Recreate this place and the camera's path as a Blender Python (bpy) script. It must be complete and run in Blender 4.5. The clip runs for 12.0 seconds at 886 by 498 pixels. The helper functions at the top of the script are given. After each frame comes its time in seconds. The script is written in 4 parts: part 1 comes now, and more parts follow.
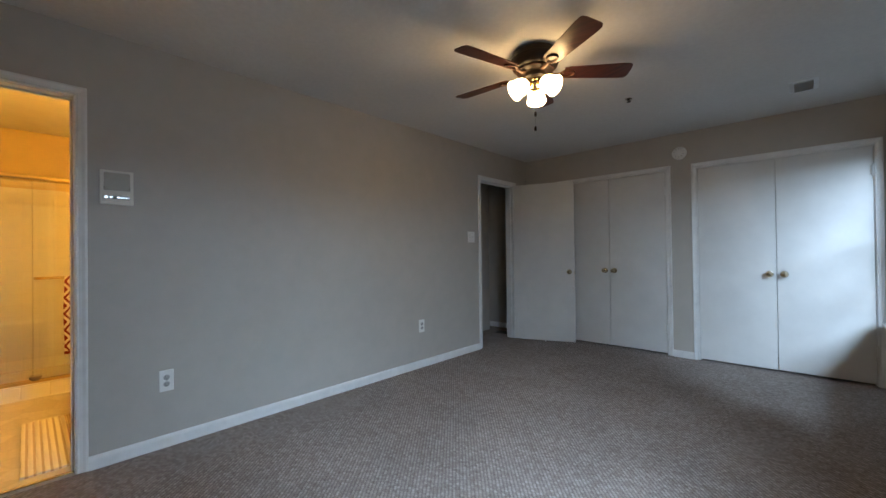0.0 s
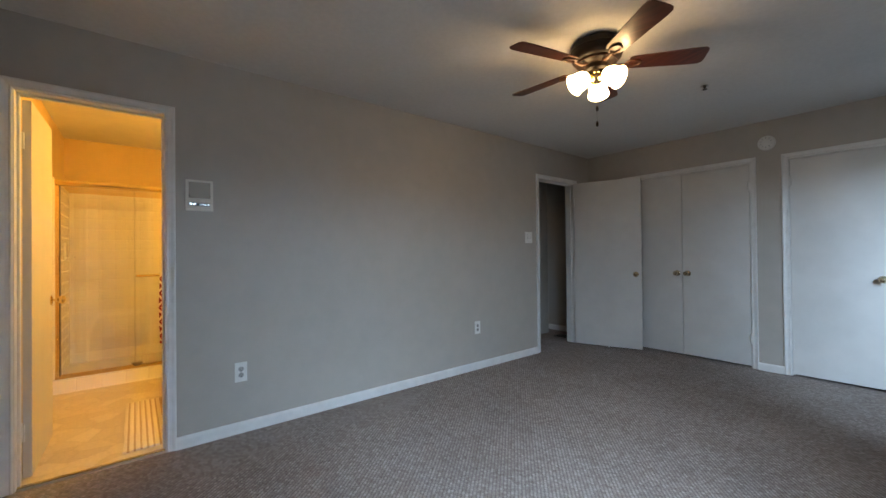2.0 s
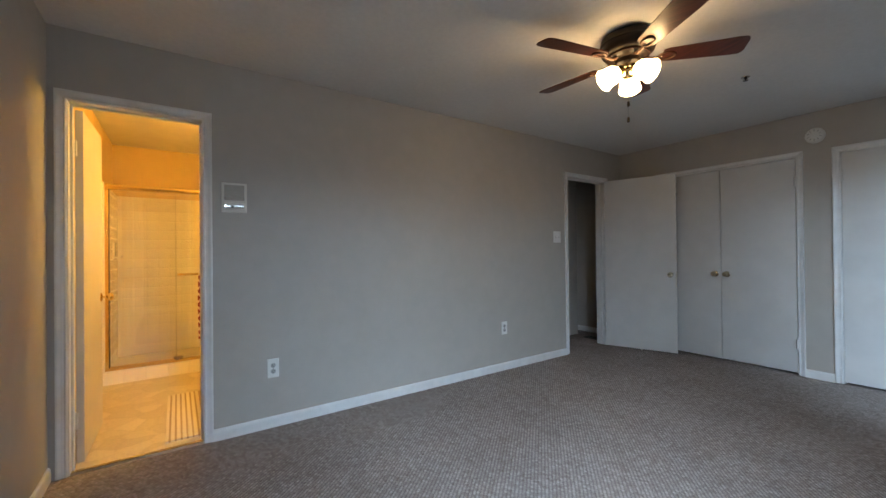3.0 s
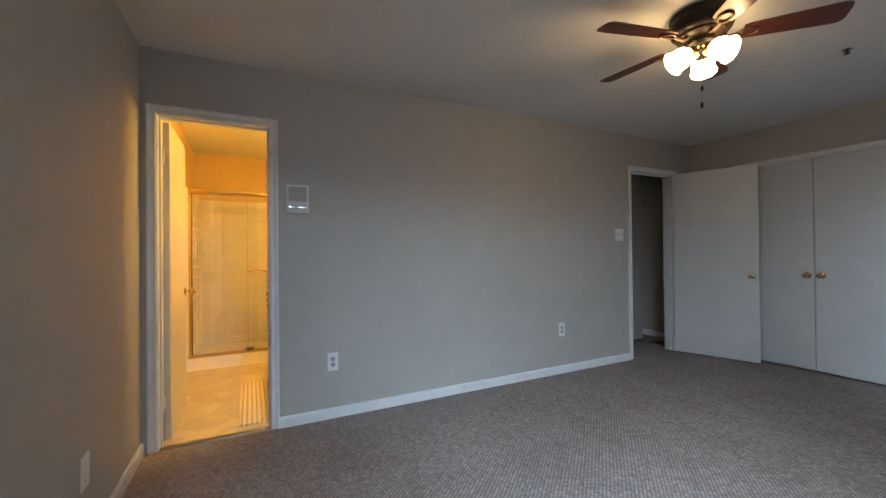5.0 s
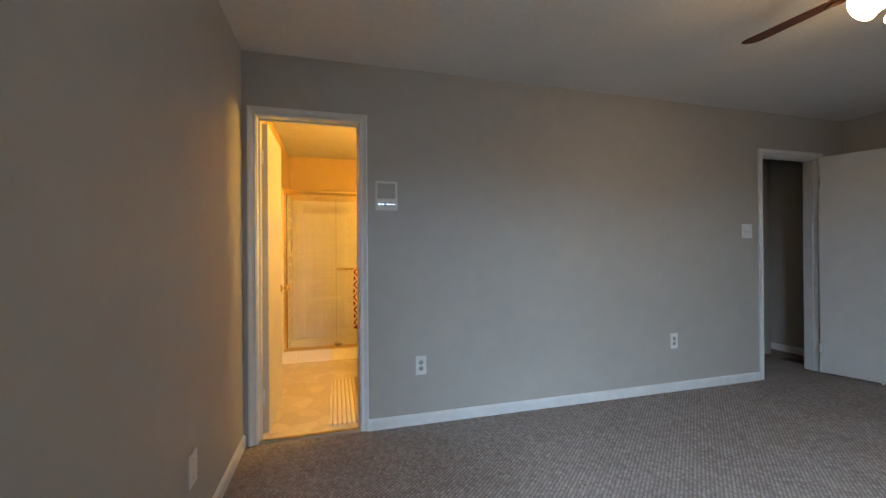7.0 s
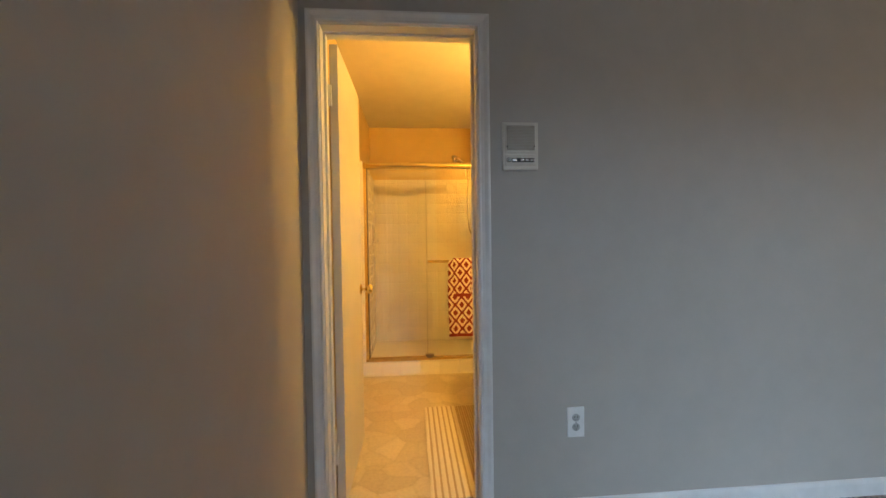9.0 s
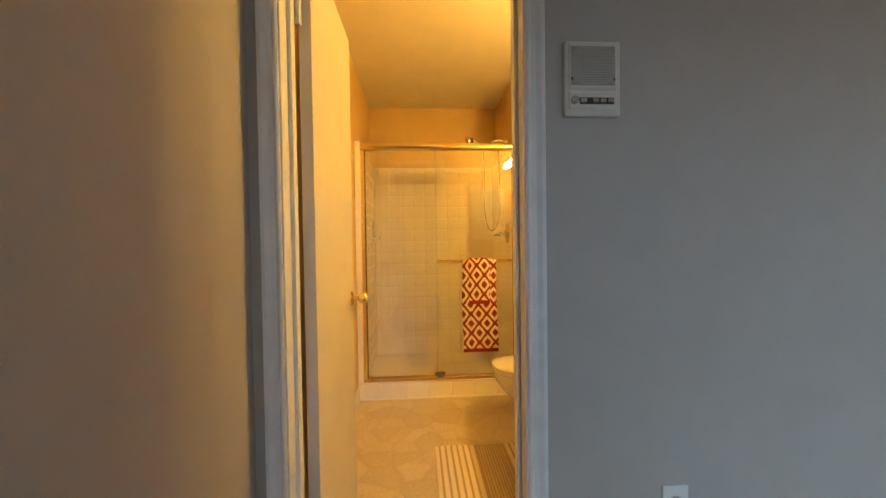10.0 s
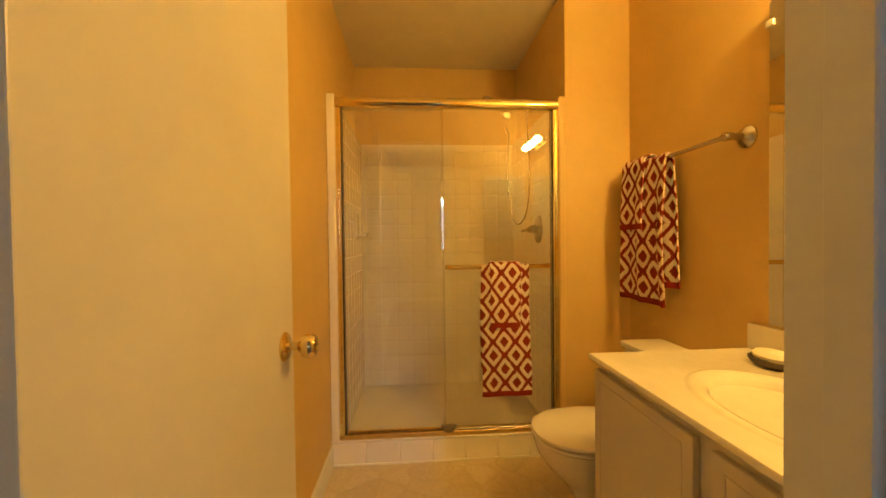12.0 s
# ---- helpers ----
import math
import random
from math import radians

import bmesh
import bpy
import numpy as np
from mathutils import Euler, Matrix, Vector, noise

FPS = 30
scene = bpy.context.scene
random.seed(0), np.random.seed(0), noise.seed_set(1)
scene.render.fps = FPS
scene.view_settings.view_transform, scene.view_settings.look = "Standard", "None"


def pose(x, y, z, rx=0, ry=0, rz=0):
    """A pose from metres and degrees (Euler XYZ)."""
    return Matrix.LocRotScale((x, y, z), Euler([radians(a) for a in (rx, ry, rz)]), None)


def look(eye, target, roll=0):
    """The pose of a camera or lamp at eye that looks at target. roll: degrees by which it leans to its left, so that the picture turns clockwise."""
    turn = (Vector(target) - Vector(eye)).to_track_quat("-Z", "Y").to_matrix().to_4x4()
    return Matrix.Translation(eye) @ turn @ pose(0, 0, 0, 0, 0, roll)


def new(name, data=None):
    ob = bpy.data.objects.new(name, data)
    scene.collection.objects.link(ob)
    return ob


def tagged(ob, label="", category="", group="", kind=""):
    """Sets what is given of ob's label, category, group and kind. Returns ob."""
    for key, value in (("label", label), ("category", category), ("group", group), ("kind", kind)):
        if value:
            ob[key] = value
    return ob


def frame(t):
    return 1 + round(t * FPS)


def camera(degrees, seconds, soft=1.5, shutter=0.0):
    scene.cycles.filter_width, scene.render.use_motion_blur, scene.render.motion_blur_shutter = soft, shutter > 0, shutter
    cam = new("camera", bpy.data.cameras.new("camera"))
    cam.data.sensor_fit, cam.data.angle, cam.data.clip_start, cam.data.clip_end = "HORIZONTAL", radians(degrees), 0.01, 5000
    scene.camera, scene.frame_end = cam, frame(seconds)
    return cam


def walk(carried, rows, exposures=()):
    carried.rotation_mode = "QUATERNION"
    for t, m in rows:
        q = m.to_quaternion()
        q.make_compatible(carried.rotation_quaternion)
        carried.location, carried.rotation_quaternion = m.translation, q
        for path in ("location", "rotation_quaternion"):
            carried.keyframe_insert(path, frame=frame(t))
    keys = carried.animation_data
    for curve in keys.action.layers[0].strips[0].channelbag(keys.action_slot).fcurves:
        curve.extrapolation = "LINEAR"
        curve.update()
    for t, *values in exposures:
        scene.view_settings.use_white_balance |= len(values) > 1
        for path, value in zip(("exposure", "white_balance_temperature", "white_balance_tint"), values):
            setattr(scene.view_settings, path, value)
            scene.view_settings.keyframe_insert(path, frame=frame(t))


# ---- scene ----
cam = camera(97.6, 12.0)
PATH = [
    (0, (0.046, 0.437, 1.166), (-1.319, 1.898, 1.183), -0.7),
    (0.5, (0.045, 0.443, 1.164), (-1.373, 1.853, 1.181), -0.7),
    (1, (0.04, 0.443, 1.166), (-1.427, 1.802, 1.185), -0.7),
    (1.5, (0.046, 0.456, 1.183), (-1.474, 1.756, 1.197), -0.6),
    (2, (0.043, 0.466, 1.185), (-1.523, 1.709, 1.201), -0.6),
    (2.5, (0.043, 0.466, 1.189), (-1.565, 1.655, 1.204), -0.6),
    (3, (0.046, 0.474, 1.191), (-1.604, 1.605, 1.204), -0.6),
    (5, (0.028, 0.489, 1.181), (-1.763, 1.379, 1.195), -0.6),
    (5.5, (0.026, 0.486, 1.181), (-1.798, 1.306, 1.194), -0.5),
    (6, (-0.003, 0.473, 1.187), (-1.859, 1.218, 1.198), -0.5),
    (6.5, (-0.069, 0.467, 1.193), (-1.964, 1.106, 1.202), -0.4),
    (7, (-0.215, 0.45, 1.192), (-2.141, 0.987, 1.197), -0.4),
    (7.2, (-0.306, 0.432, 1.192), (-2.241, 0.935, 1.193), -0.3),
    (8.8, (-1.124, 0.354, 1.182), (-3.116, 0.530, 1.135), -0.7),
    (9, (-1.249, 0.338, 1.180), (-3.242, 0.496, 1.131), -0.8),
    (9.5, (-1.547, 0.317, 1.175), (-3.541, 0.459, 1.126), -0.8),
    (10, (-1.82, 0.323, 1.141), (-3.815, 0.456, 1.099), -0.8),
    (10.5, (-2.056, 0.308, 1.122), (-4.051, 0.449, 1.089), -0.8),
    (11, (-2.303, 0.272, 1.124), (-4.296, 0.427, 1.084), -0.6),
    (11.5, (-2.505, 0.279, 1.114), (-4.499, 0.436, 1.081), -0.5),
    (12, (-2.661, 0.319, 1.119), (-4.655, 0.46, 1.083), -0.7),
]
walk(cam, [(t, look(eye, target, roll)) for t, eye, target, roll in PATH], [(0, -0.27), (1.5, -0.23), (3.0, -0.14), (7.0, -0.12), (9.0, -0.28), (10.0, -0.35), (11.0, -0.50), (11.5, -0.68), (12, -0.86)])

# ---------------------------------------------------------------- plan (metres)
XW, XE = -2.822, 0.60          # bedroom, west and east wall faces
YS, YN = -0.093, 5.25          # bedroom, south and north wall faces
YSB = -0.115                   # bathroom, wall behind the open door
CEIL = 2.422
WT = 0.118                     # wall thickness
XB = XW - WT                   # bathroom face of the west wall
YB = 1.446                     # bathroom, wall with mirror and towel bar
XJ, YJ = -4.63, 1.100          # stub wall beside the shower
XSH = -4.66                    # plane of the shower door
XBK = -5.575                   # back of the shower
BCEIL = 2.42
D1 = (-0.010, 0.605, 2.030)    # bathroom doorway
D2 = (4.185, 4.900, 2.035)     # hall doorway
C1 = (-2.300, -1.075, 2.030)   # closets
C2 = (-0.775, 0.472, 2.020)
WIN = ((0.74, 1.70), (3.00, 4.98))
SILL, HEAD = 0.56, 2.02

# ---------------------------------------------------------------- world and light
world = bpy.data.worlds.new("sky")
scene.world = world
world.use_nodes = True
sky = world.node_tree.nodes.new("ShaderNodeTexSky")
sky.sky_type, sky.sun_disc = "NISHITA", False
sky.sun_elevation, sky.sun_rotation = radians(18), radians(200)
world.node_tree.links.new(sky.outputs[0], world.node_tree.nodes["Background"].inputs[0])
world.node_tree.nodes["Background"].inputs[1].default_value = 0.08

SKY_WATTS = 3050.0             # the bright sky to the south-east, beyond both windows
HORIZON_WATTS = 150.0          # the dimmer band low over the horizon
FAN_GLOW = 25.5
FAN_BULB = 112.0
VANITY_GLOW = 700.0


def daylight(name, at, target, width, height, watts, spread):
    lamp = bpy.data.lights.new(name, "AREA")
    lamp.shape, lamp.size, lamp.size_y = "RECTANGLE", width, height
    lamp.energy, lamp.color, lamp.spread = watts, (0.56, 0.765, 1.0), radians(spread)
    new(name, lamp).matrix_world = look(at, target)


daylight("sky_daylight", (XE + 1.9, -1.7, 3.05), (XE, -1.7, 2.6), 6.4, 2.1, SKY_WATTS, 170)
daylight("horizon_daylight", (XE + 1.95, -1.5, 1.5), (XE, -1.5, 1.5), 7.0, 1.2, HORIZON_WATTS, 170)


# ---------------------------------------------------------------- materials
def mat(name, color, rough=0.5, metal=0.0, spec=0.5):
    m = bpy.data.materials.new(name)
    m.use_nodes = True
    b = m.node_tree.nodes["Principled BSDF"]
    b.inputs["Base Color"].default_value = (*color, 1)
    b.inputs["Roughness"].default_value = rough
    b.inputs["Metallic"].default_value = metal
    b.inputs["Specular IOR Level"].default_value = spec
    return m


def N(m, kind, **sets):
    n = m.node_tree.nodes.new(kind)
    for k, v in sets.items():
        if k in n.inputs:
            n.inputs[k].default_value = v
    return n


def L(m, a, b):
    m.node_tree.links.new(a, b)


def bsdf(m):
    return m.node_tree.nodes["Principled BSDF"]


def math_node(m, op, a, b=None):
    n = m.node_tree.nodes.new("ShaderNodeMath")
    n.operation = op
    for i, v in ((0, a), (1, b)):
        if v is None:
            continue
        if isinstance(v, (int, float)):
            n.inputs[i].default_value = v
        else:
            L(m, v, n.inputs[i])
    return n.outputs[0]


def ramp(m, fac, stops):
    r = m.node_tree.nodes.new("ShaderNodeValToRGB")
    while len(r.color_ramp.elements) < len(stops):
        r.color_ramp.elements.new(0.5)
    for e, (p, c) in zip(r.color_ramp.elements, stops):
        e.position, e.color = p, (*c, 1)
    L(m, fac, r.inputs[0])
    return r.outputs[0]


def mottled(name, c0, c1, scale, rough=0.5, bump_scale=0, bump=0.0, dist=0.001, metal=0.0, spec=0.5, rough_var=0.0, second=None):
    """A painted or worn surface: broad blotches between two colours, fine relief, uneven gloss."""
    m = mat(name, c0, rough, metal, spec)
    geo = N(m, "ShaderNodeNewGeometry")
    pos = geo.outputs["Position"]
    n1 = N(m, "ShaderNodeTexNoise", Scale=scale, Detail=5.0, Roughness=0.6)
    L(m, pos, n1.inputs["Vector"])
    col = ramp(m, n1.outputs[0], [(0.3, c0), (0.7, c1)])
    if second:
        n3 = N(m, "ShaderNodeTexNoise", Scale=second[0], Detail=3.0)
        L(m, pos, n3.inputs["Vector"])
        mx = N(m, "ShaderNodeMix")
        mx.data_type = "RGBA"
        mx.blend_type = "MULTIPLY"
        mx.inputs[0].default_value = 1.0
        v = 1 - second[1]
        L(m, col, mx.inputs[6])
        L(m, ramp(m, n3.outputs[0], [(0.35, (v, v, v)), (0.65, (1, 1, 1))]), mx.inputs[7])
        col = mx.outputs[2]
    L(m, col, bsdf(m).inputs["Base Color"])
    if bump:
        n2 = N(m, "ShaderNodeTexNoise", Scale=bump_scale, Detail=3.0)
        L(m, pos, n2.inputs["Vector"])
        b = N(m, "ShaderNodeBump", Strength=bump, Distance=dist)
        L(m, n2.outputs[0], b.inputs["Height"])
        L(m, b.outputs[0], bsdf(m).inputs["Normal"])
    if rough_var:
        n4 = N(m, "ShaderNodeTexNoise", Scale=scale * 3, Detail=4.0)
        L(m, pos, n4.inputs["Vector"])
        mr = N(m, "ShaderNodeMapRange")
        mr.inputs[3].default_value, mr.inputs[4].default_value = rough - rough_var, rough + rough_var
        L(m, n4.outputs[0], mr.inputs[0])
        L(m, mr.outputs[0], bsdf(m).inputs["Roughness"])
    return m


M = {}
M["wall"] = mottled("greige_paint", (0.431, 0.402, 0.362), (0.461, 0.431, 0.388), 1.6, 0.55, 260, 0.25, 0.0006, rough_var=0.08, second=(9, 0.04))
M["ceiling"] = mottled("ceiling_paint", (0.66, 0.64, 0.61), (0.71, 0.69, 0.66), 1.3, 0.9, 170, 0.5, 0.0012, second=(35, 0.05))
M["bath_wall"] = mottled("tan_paint", (0.620, 0.438, 0.172), (0.660, 0.468, 0.190), 1.7, 0.5, 240, 0.22, 0.0006, rough_var=0.07, second=(8, 0.04))
M["bath_ceiling"] = mottled("bath_ceiling_paint", (0.76, 0.71, 0.60), (0.80, 0.75, 0.64), 1.5, 0.75, 190, 0.3, 0.0008, second=(7, 0.04))
M["trim"] = mottled("white_trim_paint", (0.72, 0.72, 0.71), (0.78, 0.78, 0.77), 3.5, 0.38, 90, 0.12, 0.0006, rough_var=0.08, second=(14, 0.06))
M["door"] = mottled("white_door_paint", (0.625, 0.62, 0.605), (0.685, 0.68, 0.665), 1.8, 0.42, 150, 0.15, 0.0006, rough_var=0.1, second=(6, 0.05))
M["bath_door"] = mottled("cream_door_paint", (0.58, 0.545, 0.49), (0.63, 0.595, 0.54), 1.8, 0.36, 150, 0.15, 0.0006, rough_var=0.03, second=(6, 0.04))
M["plastic"] = mottled("white_plastic", (0.74, 0.74, 0.72), (0.80, 0.80, 0.78), 20, 0.35, second=(90, 0.03))
M["almond"] = mottled("almond_plastic", (0.66, 0.635, 0.565), (0.70, 0.675, 0.61), 12, 0.4, second=(80, 0.05))
M["grille_bar"] = mottled("grille_bar", (0.42, 0.39, 0.33), (0.47, 0.44, 0.38), 30, 0.5)
M["grille"] = mottled("grey_grille", (0.33, 0.31, 0.265), (0.38, 0.355, 0.31), 30, 0.5)
M["dark"] = mottled("dark_slot", (0.03, 0.03, 0.03), (0.06, 0.055, 0.05), 30, 0.5)
M["vent"] = mottled("vent_enamel", (0.42, 0.42, 0.41), (0.50, 0.50, 0.48), 40, 0.45)
M["grey"] = mottled("grey_plastic", (0.34, 0.34, 0.33), (0.42, 0.42, 0.41), 40, 0.4)
M["brass"] = mottled("polished_brass", (0.83, 0.67, 0.33), (0.76, 0.60, 0.27), 40, 0.16, metal=1.0, rough_var=0.07)
M["aged_brass"] = mottled("aged_brass", (0.66, 0.58, 0.42), (0.57, 0.49, 0.34), 40, 0.2, metal=1.0, rough_var=0.07)
M["dull_gold"] = mottled("worn_gold_track", (0.62, 0.45, 0.19), (0.50, 0.35, 0.14), 30, 0.36, metal=1.0, rough_var=0.1)
M["guide"] = mottled("stained_dark_metal", (0.22, 0.19, 0.16), (0.30, 0.265, 0.225), 50, 0.40, metal=0.8, rough_var=0.1)
M["gold"] = mottled("gold_anodised", (0.86, 0.72, 0.38), (0.79, 0.64, 0.30), 25, 0.13, metal=1.0, rough_var=0.06, second=(70, 0.12))
M["nickel"] = mottled("brushed_nickel", (0.55, 0.53, 0.50), (0.47, 0.45, 0.42), 60, 0.24, metal=1.0, rough_var=0.06)
M["aged_nickel"] = mottled("tarnished_nickel", (0.30, 0.26, 0.21), (0.22, 0.19, 0.15), 60, 0.26, metal=1.0, rough_var=0.08)
M["chrome"] = mottled("chrome", (0.72, 0.72, 0.72), (0.64, 0.64, 0.64), 40, 0.09, metal=1.0)
M["fan_bronze"] = mottled("fan_bronze", (0.012, 0.008, 0.006), (0.022, 0.014, 0.010), 30, 0.36, metal=0.0, rough_var=0.08)
bsdf(M["fan_bronze"]).inputs["Specular IOR Level"].default_value = 0.22
M["bronze"] = mottled("dark_bronze", (0.016, 0.011, 0.009), (0.028, 0.019, 0.015), 30, 0.42, metal=0.2, rough_var=0.08)
M["copper"] = mottled("rubbed_copper", (0.085, 0.036, 0.020), (0.05, 0.024, 0.014), 60, 0.45, metal=0.4, rough_var=0.1)
M["ceramic"] = mottled("white_ceramic", (0.80, 0.79, 0.75), (0.84, 0.83, 0.79), 9, 0.09, spec=0.6)
M["marble"] = mottled("cultured_marble", (0.80, 0.77, 0.69), (0.86, 0.83, 0.76), 7, 0.14, spec=0.55, second=(24, 0.04))
M["pan"] = mottled("shower_pan", (0.80, 0.77, 0.69), (0.85, 0.82, 0.75), 6, 0.22, second=(30, 0.05))
M["grout"] = mottled("grout", (0.80, 0.74, 0.64), (0.85, 0.80, 0.71), 30, 0.85)
M["soap"] = mottled("soap", (0.82, 0.78, 0.66), (0.86, 0.83, 0.72), 30, 0.4)
M["rubber"] = mottled("dark_rubber", (0.055, 0.038, 0.030), (0.085, 0.062, 0.050), 40, 0.6)

# tile: glazed, each one a little different
m = mat("glazed_tile", (0.74, 0.70, 0.62), 0.07, 0, 0.6)
info = N(m, "ShaderNodeObjectInfo")
L(m, ramp(m, info.outputs["Random"], [(0.0, (0.88, 0.83, 0.73)), (1.0, (0.91, 0.87, 0.78))]), bsdf(m).inputs["Base Color"])
nt = N(m, "ShaderNodeTexNoise", Scale=26.0, Detail=2.0)
L(m, N(m, "ShaderNodeNewGeometry").outputs["Position"], nt.inputs["Vector"])
bp = N(m, "ShaderNodeBump", Strength=0.12, Distance=0.002)
L(m, nt.outputs[0], bp.inputs["Height"])
L(m, bp.outputs[0], bsdf(m).inputs["Normal"])
M["tile"] = m

# carpet: rows of loops, flecked
m = mat("berber_carpet", (0.2, 0.18, 0.17), 0.95, 0, 0.1)
pos = N(m, "ShaderNodeNewGeometry").outputs["Position"]
mp = N(m, "ShaderNodeMapping")
mp.inputs["Rotation"].default_value = (0, 0, radians(-127))
mp.inputs["Scale"].default_value = (0.86, 1.0, 0.001)
L(m, pos, mp.inputs["Vector"])
vo = N(m, "ShaderNodeTexVoronoi", Scale=60.0, Randomness=0.5)
L(m, mp.outputs[0], vo.inputs["Vector"])
fleck = ramp(m, vo.outputs["Color"], [(0.05, (0.300, 0.257, 0.240)), (0.5, (0.380, 0.339, 0.321)), (0.95, (0.462, 0.417, 0.398))])
# shade round each loop and between the rows, multiplied into the colour
shade = ramp(m, vo.outputs["Distance"], [(0.12, (1.06, 1.06, 1.06)), (0.60, (0.80, 0.785, 0.775))])
sepc = N(m, "ShaderNodeSeparateXYZ")
L(m, mp.outputs[0], sepc.inputs[0])
wavy = N(m, "ShaderNodeTexNoise", Scale=70.0, Detail=2.0)
L(m, pos, wavy.inputs["Vector"])
across = math_node(m, "ADD", math_node(m, "MULTIPLY", sepc.outputs[1], 60.0), math_node(m, "MULTIPLY", math_node(m, "SUBTRACT", wavy.outputs[0], 0.5), 0.85))
groove = math_node(m, "ABSOLUTE", math_node(m, "SUBTRACT", math_node(m, "FRACT", across), 0.5))
furrow_shade = ramp(m, groove, [(0.20, (1.06, 1.06, 1.06)), (0.46, (0.70, 0.685, 0.675))])
broad = N(m, "ShaderNodeTexNoise", Scale=1.1, Detail=6.0, Roughness=0.62)
L(m, pos, broad.inputs["Vector"])
patch = ramp(m, broad.outputs[0], [(0.32, (0.82, 0.80, 0.79)), (0.62, (1.06, 1.05, 1.05))])
col = fleck
for other in (shade, furrow_shade, patch):
    mx = N(m, "ShaderNodeMix")
    mx.data_type, mx.blend_type = "RGBA", "MULTIPLY"
    mx.inputs[0].default_value = 1.0
    L(m, col, mx.inputs[6])
    L(m, other, mx.inputs[7])
    col = mx.outputs[2]
L(m, col, bsdf(m).inputs["Base Color"])
inv = math_node(m, "SUBTRACT", 1.0, vo.outputs["Distance"])
bp = N(m, "ShaderNodeBump", Strength=0.9, Distance=0.004)
L(m, inv, bp.inputs["Height"])
L(m, bp.outputs[0], bsdf(m).inputs["Normal"])
M["carpet"] = m

# printed vinyl: irregular flagstones
m = mat("vinyl_flagstone", (0.6, 0.5, 0.36), 0.32)
pos = N(m, "ShaderNodeNewGeometry").outputs["Position"]
wob = N(m, "ShaderNodeTexNoise", Scale=5.0, Detail=2.0)
L(m, pos, wob.inputs["Vector"])
mixv = N(m, "ShaderNodeMix")
mixv.data_type = "RGBA"
mixv.inputs[0].default_value = 0.06
L(m, pos, mixv.inputs[6])
L(m, wob.outputs["Color"], mixv.inputs[7])
v1 = N(m, "ShaderNodeTexVoronoi", Scale=7.2)
L(m, mixv.outputs[2], v1.inputs["Vector"])
v2 = N(m, "ShaderNodeTexVoronoi", Scale=7.2)
v2.feature = "DISTANCE_TO_EDGE"
L(m, mixv.outputs[2], v2.inputs["Vector"])
sep = N(m, "ShaderNodeSeparateColor")
L(m, v1.outputs["Color"], sep.inputs[0])
stone = ramp(m, sep.outputs[0], [(0.0, (0.57, 0.48, 0.34)), (0.5, (0.63, 0.54, 0.39)), (1.0, (0.69, 0.60, 0.45))])
edge = ramp(m, v2.outputs["Distance"], [(0.0, (0.935, 0.925, 0.905)), (0.10, (1, 1, 1))])
grain = N(m, "ShaderNodeTexNoise", Scale=60.0, Detail=5.0)
L(m, pos, grain.inputs["Vector"])
gr = ramp(m, grain.outputs[0], [(0.3, (0.90, 0.89, 0.87)), (0.7, (1.04, 1.04, 1.04))])
col = stone
for other in (edge, gr):
    mx = N(m, "ShaderNodeMix")
    mx.data_type, mx.blend_type = "RGBA", "MULTIPLY"
    mx.inputs[0].default_value = 1.0
    L(m, col, mx.inputs[6])
    L(m, other, mx.inputs[7])
    col = mx.outputs[2]
L(m, col, bsdf(m).inputs["Base Color"])
bp = N(m, "ShaderNodeBump", Strength=0.25, Distance=0.001)
L(m, v2.outputs["Distance"], bp.inputs["Height"])
L(m, bp.outputs[0], bsdf(m).inputs["Normal"])
M["vinyl"] = m

# fan blades: reddish mahogany with grain along the blade
m = mat("mahogany", (0.1, 0.03, 0.02), 0.30)
tc = N(m, "ShaderNodeTexCoord")
mp = N(m, "ShaderNodeMapping")
mp.inputs["Scale"].default_value = (3.0, 45.0, 20.0)
L(m, tc.outputs["Object"], mp.inputs["Vector"])
wn = N(m, "ShaderNodeTexNoise", Scale=1.0, Detail=6.0, Roughness=0.65, Distortion=0.6)
L(m, mp.outputs[0], wn.inputs["Vector"])
L(m, ramp(m, wn.outputs[0], [(0.3, (0.036, 0.010, 0.006)), (0.55, (0.085, 0.022, 0.012)), (0.75, (0.125, 0.035, 0.019))]), bsdf(m).inputs["Base Color"])
M["mahogany"] = m

# towel: diamonds in cream on dark red, woven hem
m = mat("ikat_towel", (0.3, 0.05, 0.03), 0.95, 0, 0.1)
uv = N(m, "ShaderNodeUVMap")
sp = N(m, "ShaderNodeSeparateXYZ")
jit = N(m, "ShaderNodeTexNoise", Scale=160.0, Detail=1.0)
L(m, uv.outputs[0], jit.inputs["Vector"])
L(m, uv.outputs[0], sp.inputs[0])
jv = math_node(m, "MULTIPLY", math_node(m, "SUBTRACT", jit.outputs[0], 0.5), 0.15)
PW, PH = 0.111, 0.138


def cell(offset):
    a = math_node(m, "ABSOLUTE", math_node(m, "SUBTRACT", math_node(m, "FRACT", math_node(m, "ADD", math_node(m, "DIVIDE", sp.outputs[0], PW), offset)), 0.5))
    b = math_node(m, "ABSOLUTE", math_node(m, "SUBTRACT", math_node(m, "FRACT", math_node(m, "ADD", math_node(m, "DIVIDE", sp.outputs[1], PH), offset)), 0.5))
    round_ = math_node(m, "POWER", math_node(m, "ADD", math_node(m, "POWER", a, 1.12), math_node(m, "POWER", math_node(m, "MULTIPLY", b, 0.93), 1.12)), 1 / 1.12)
    return math_node(m, "ADD", round_, jv)


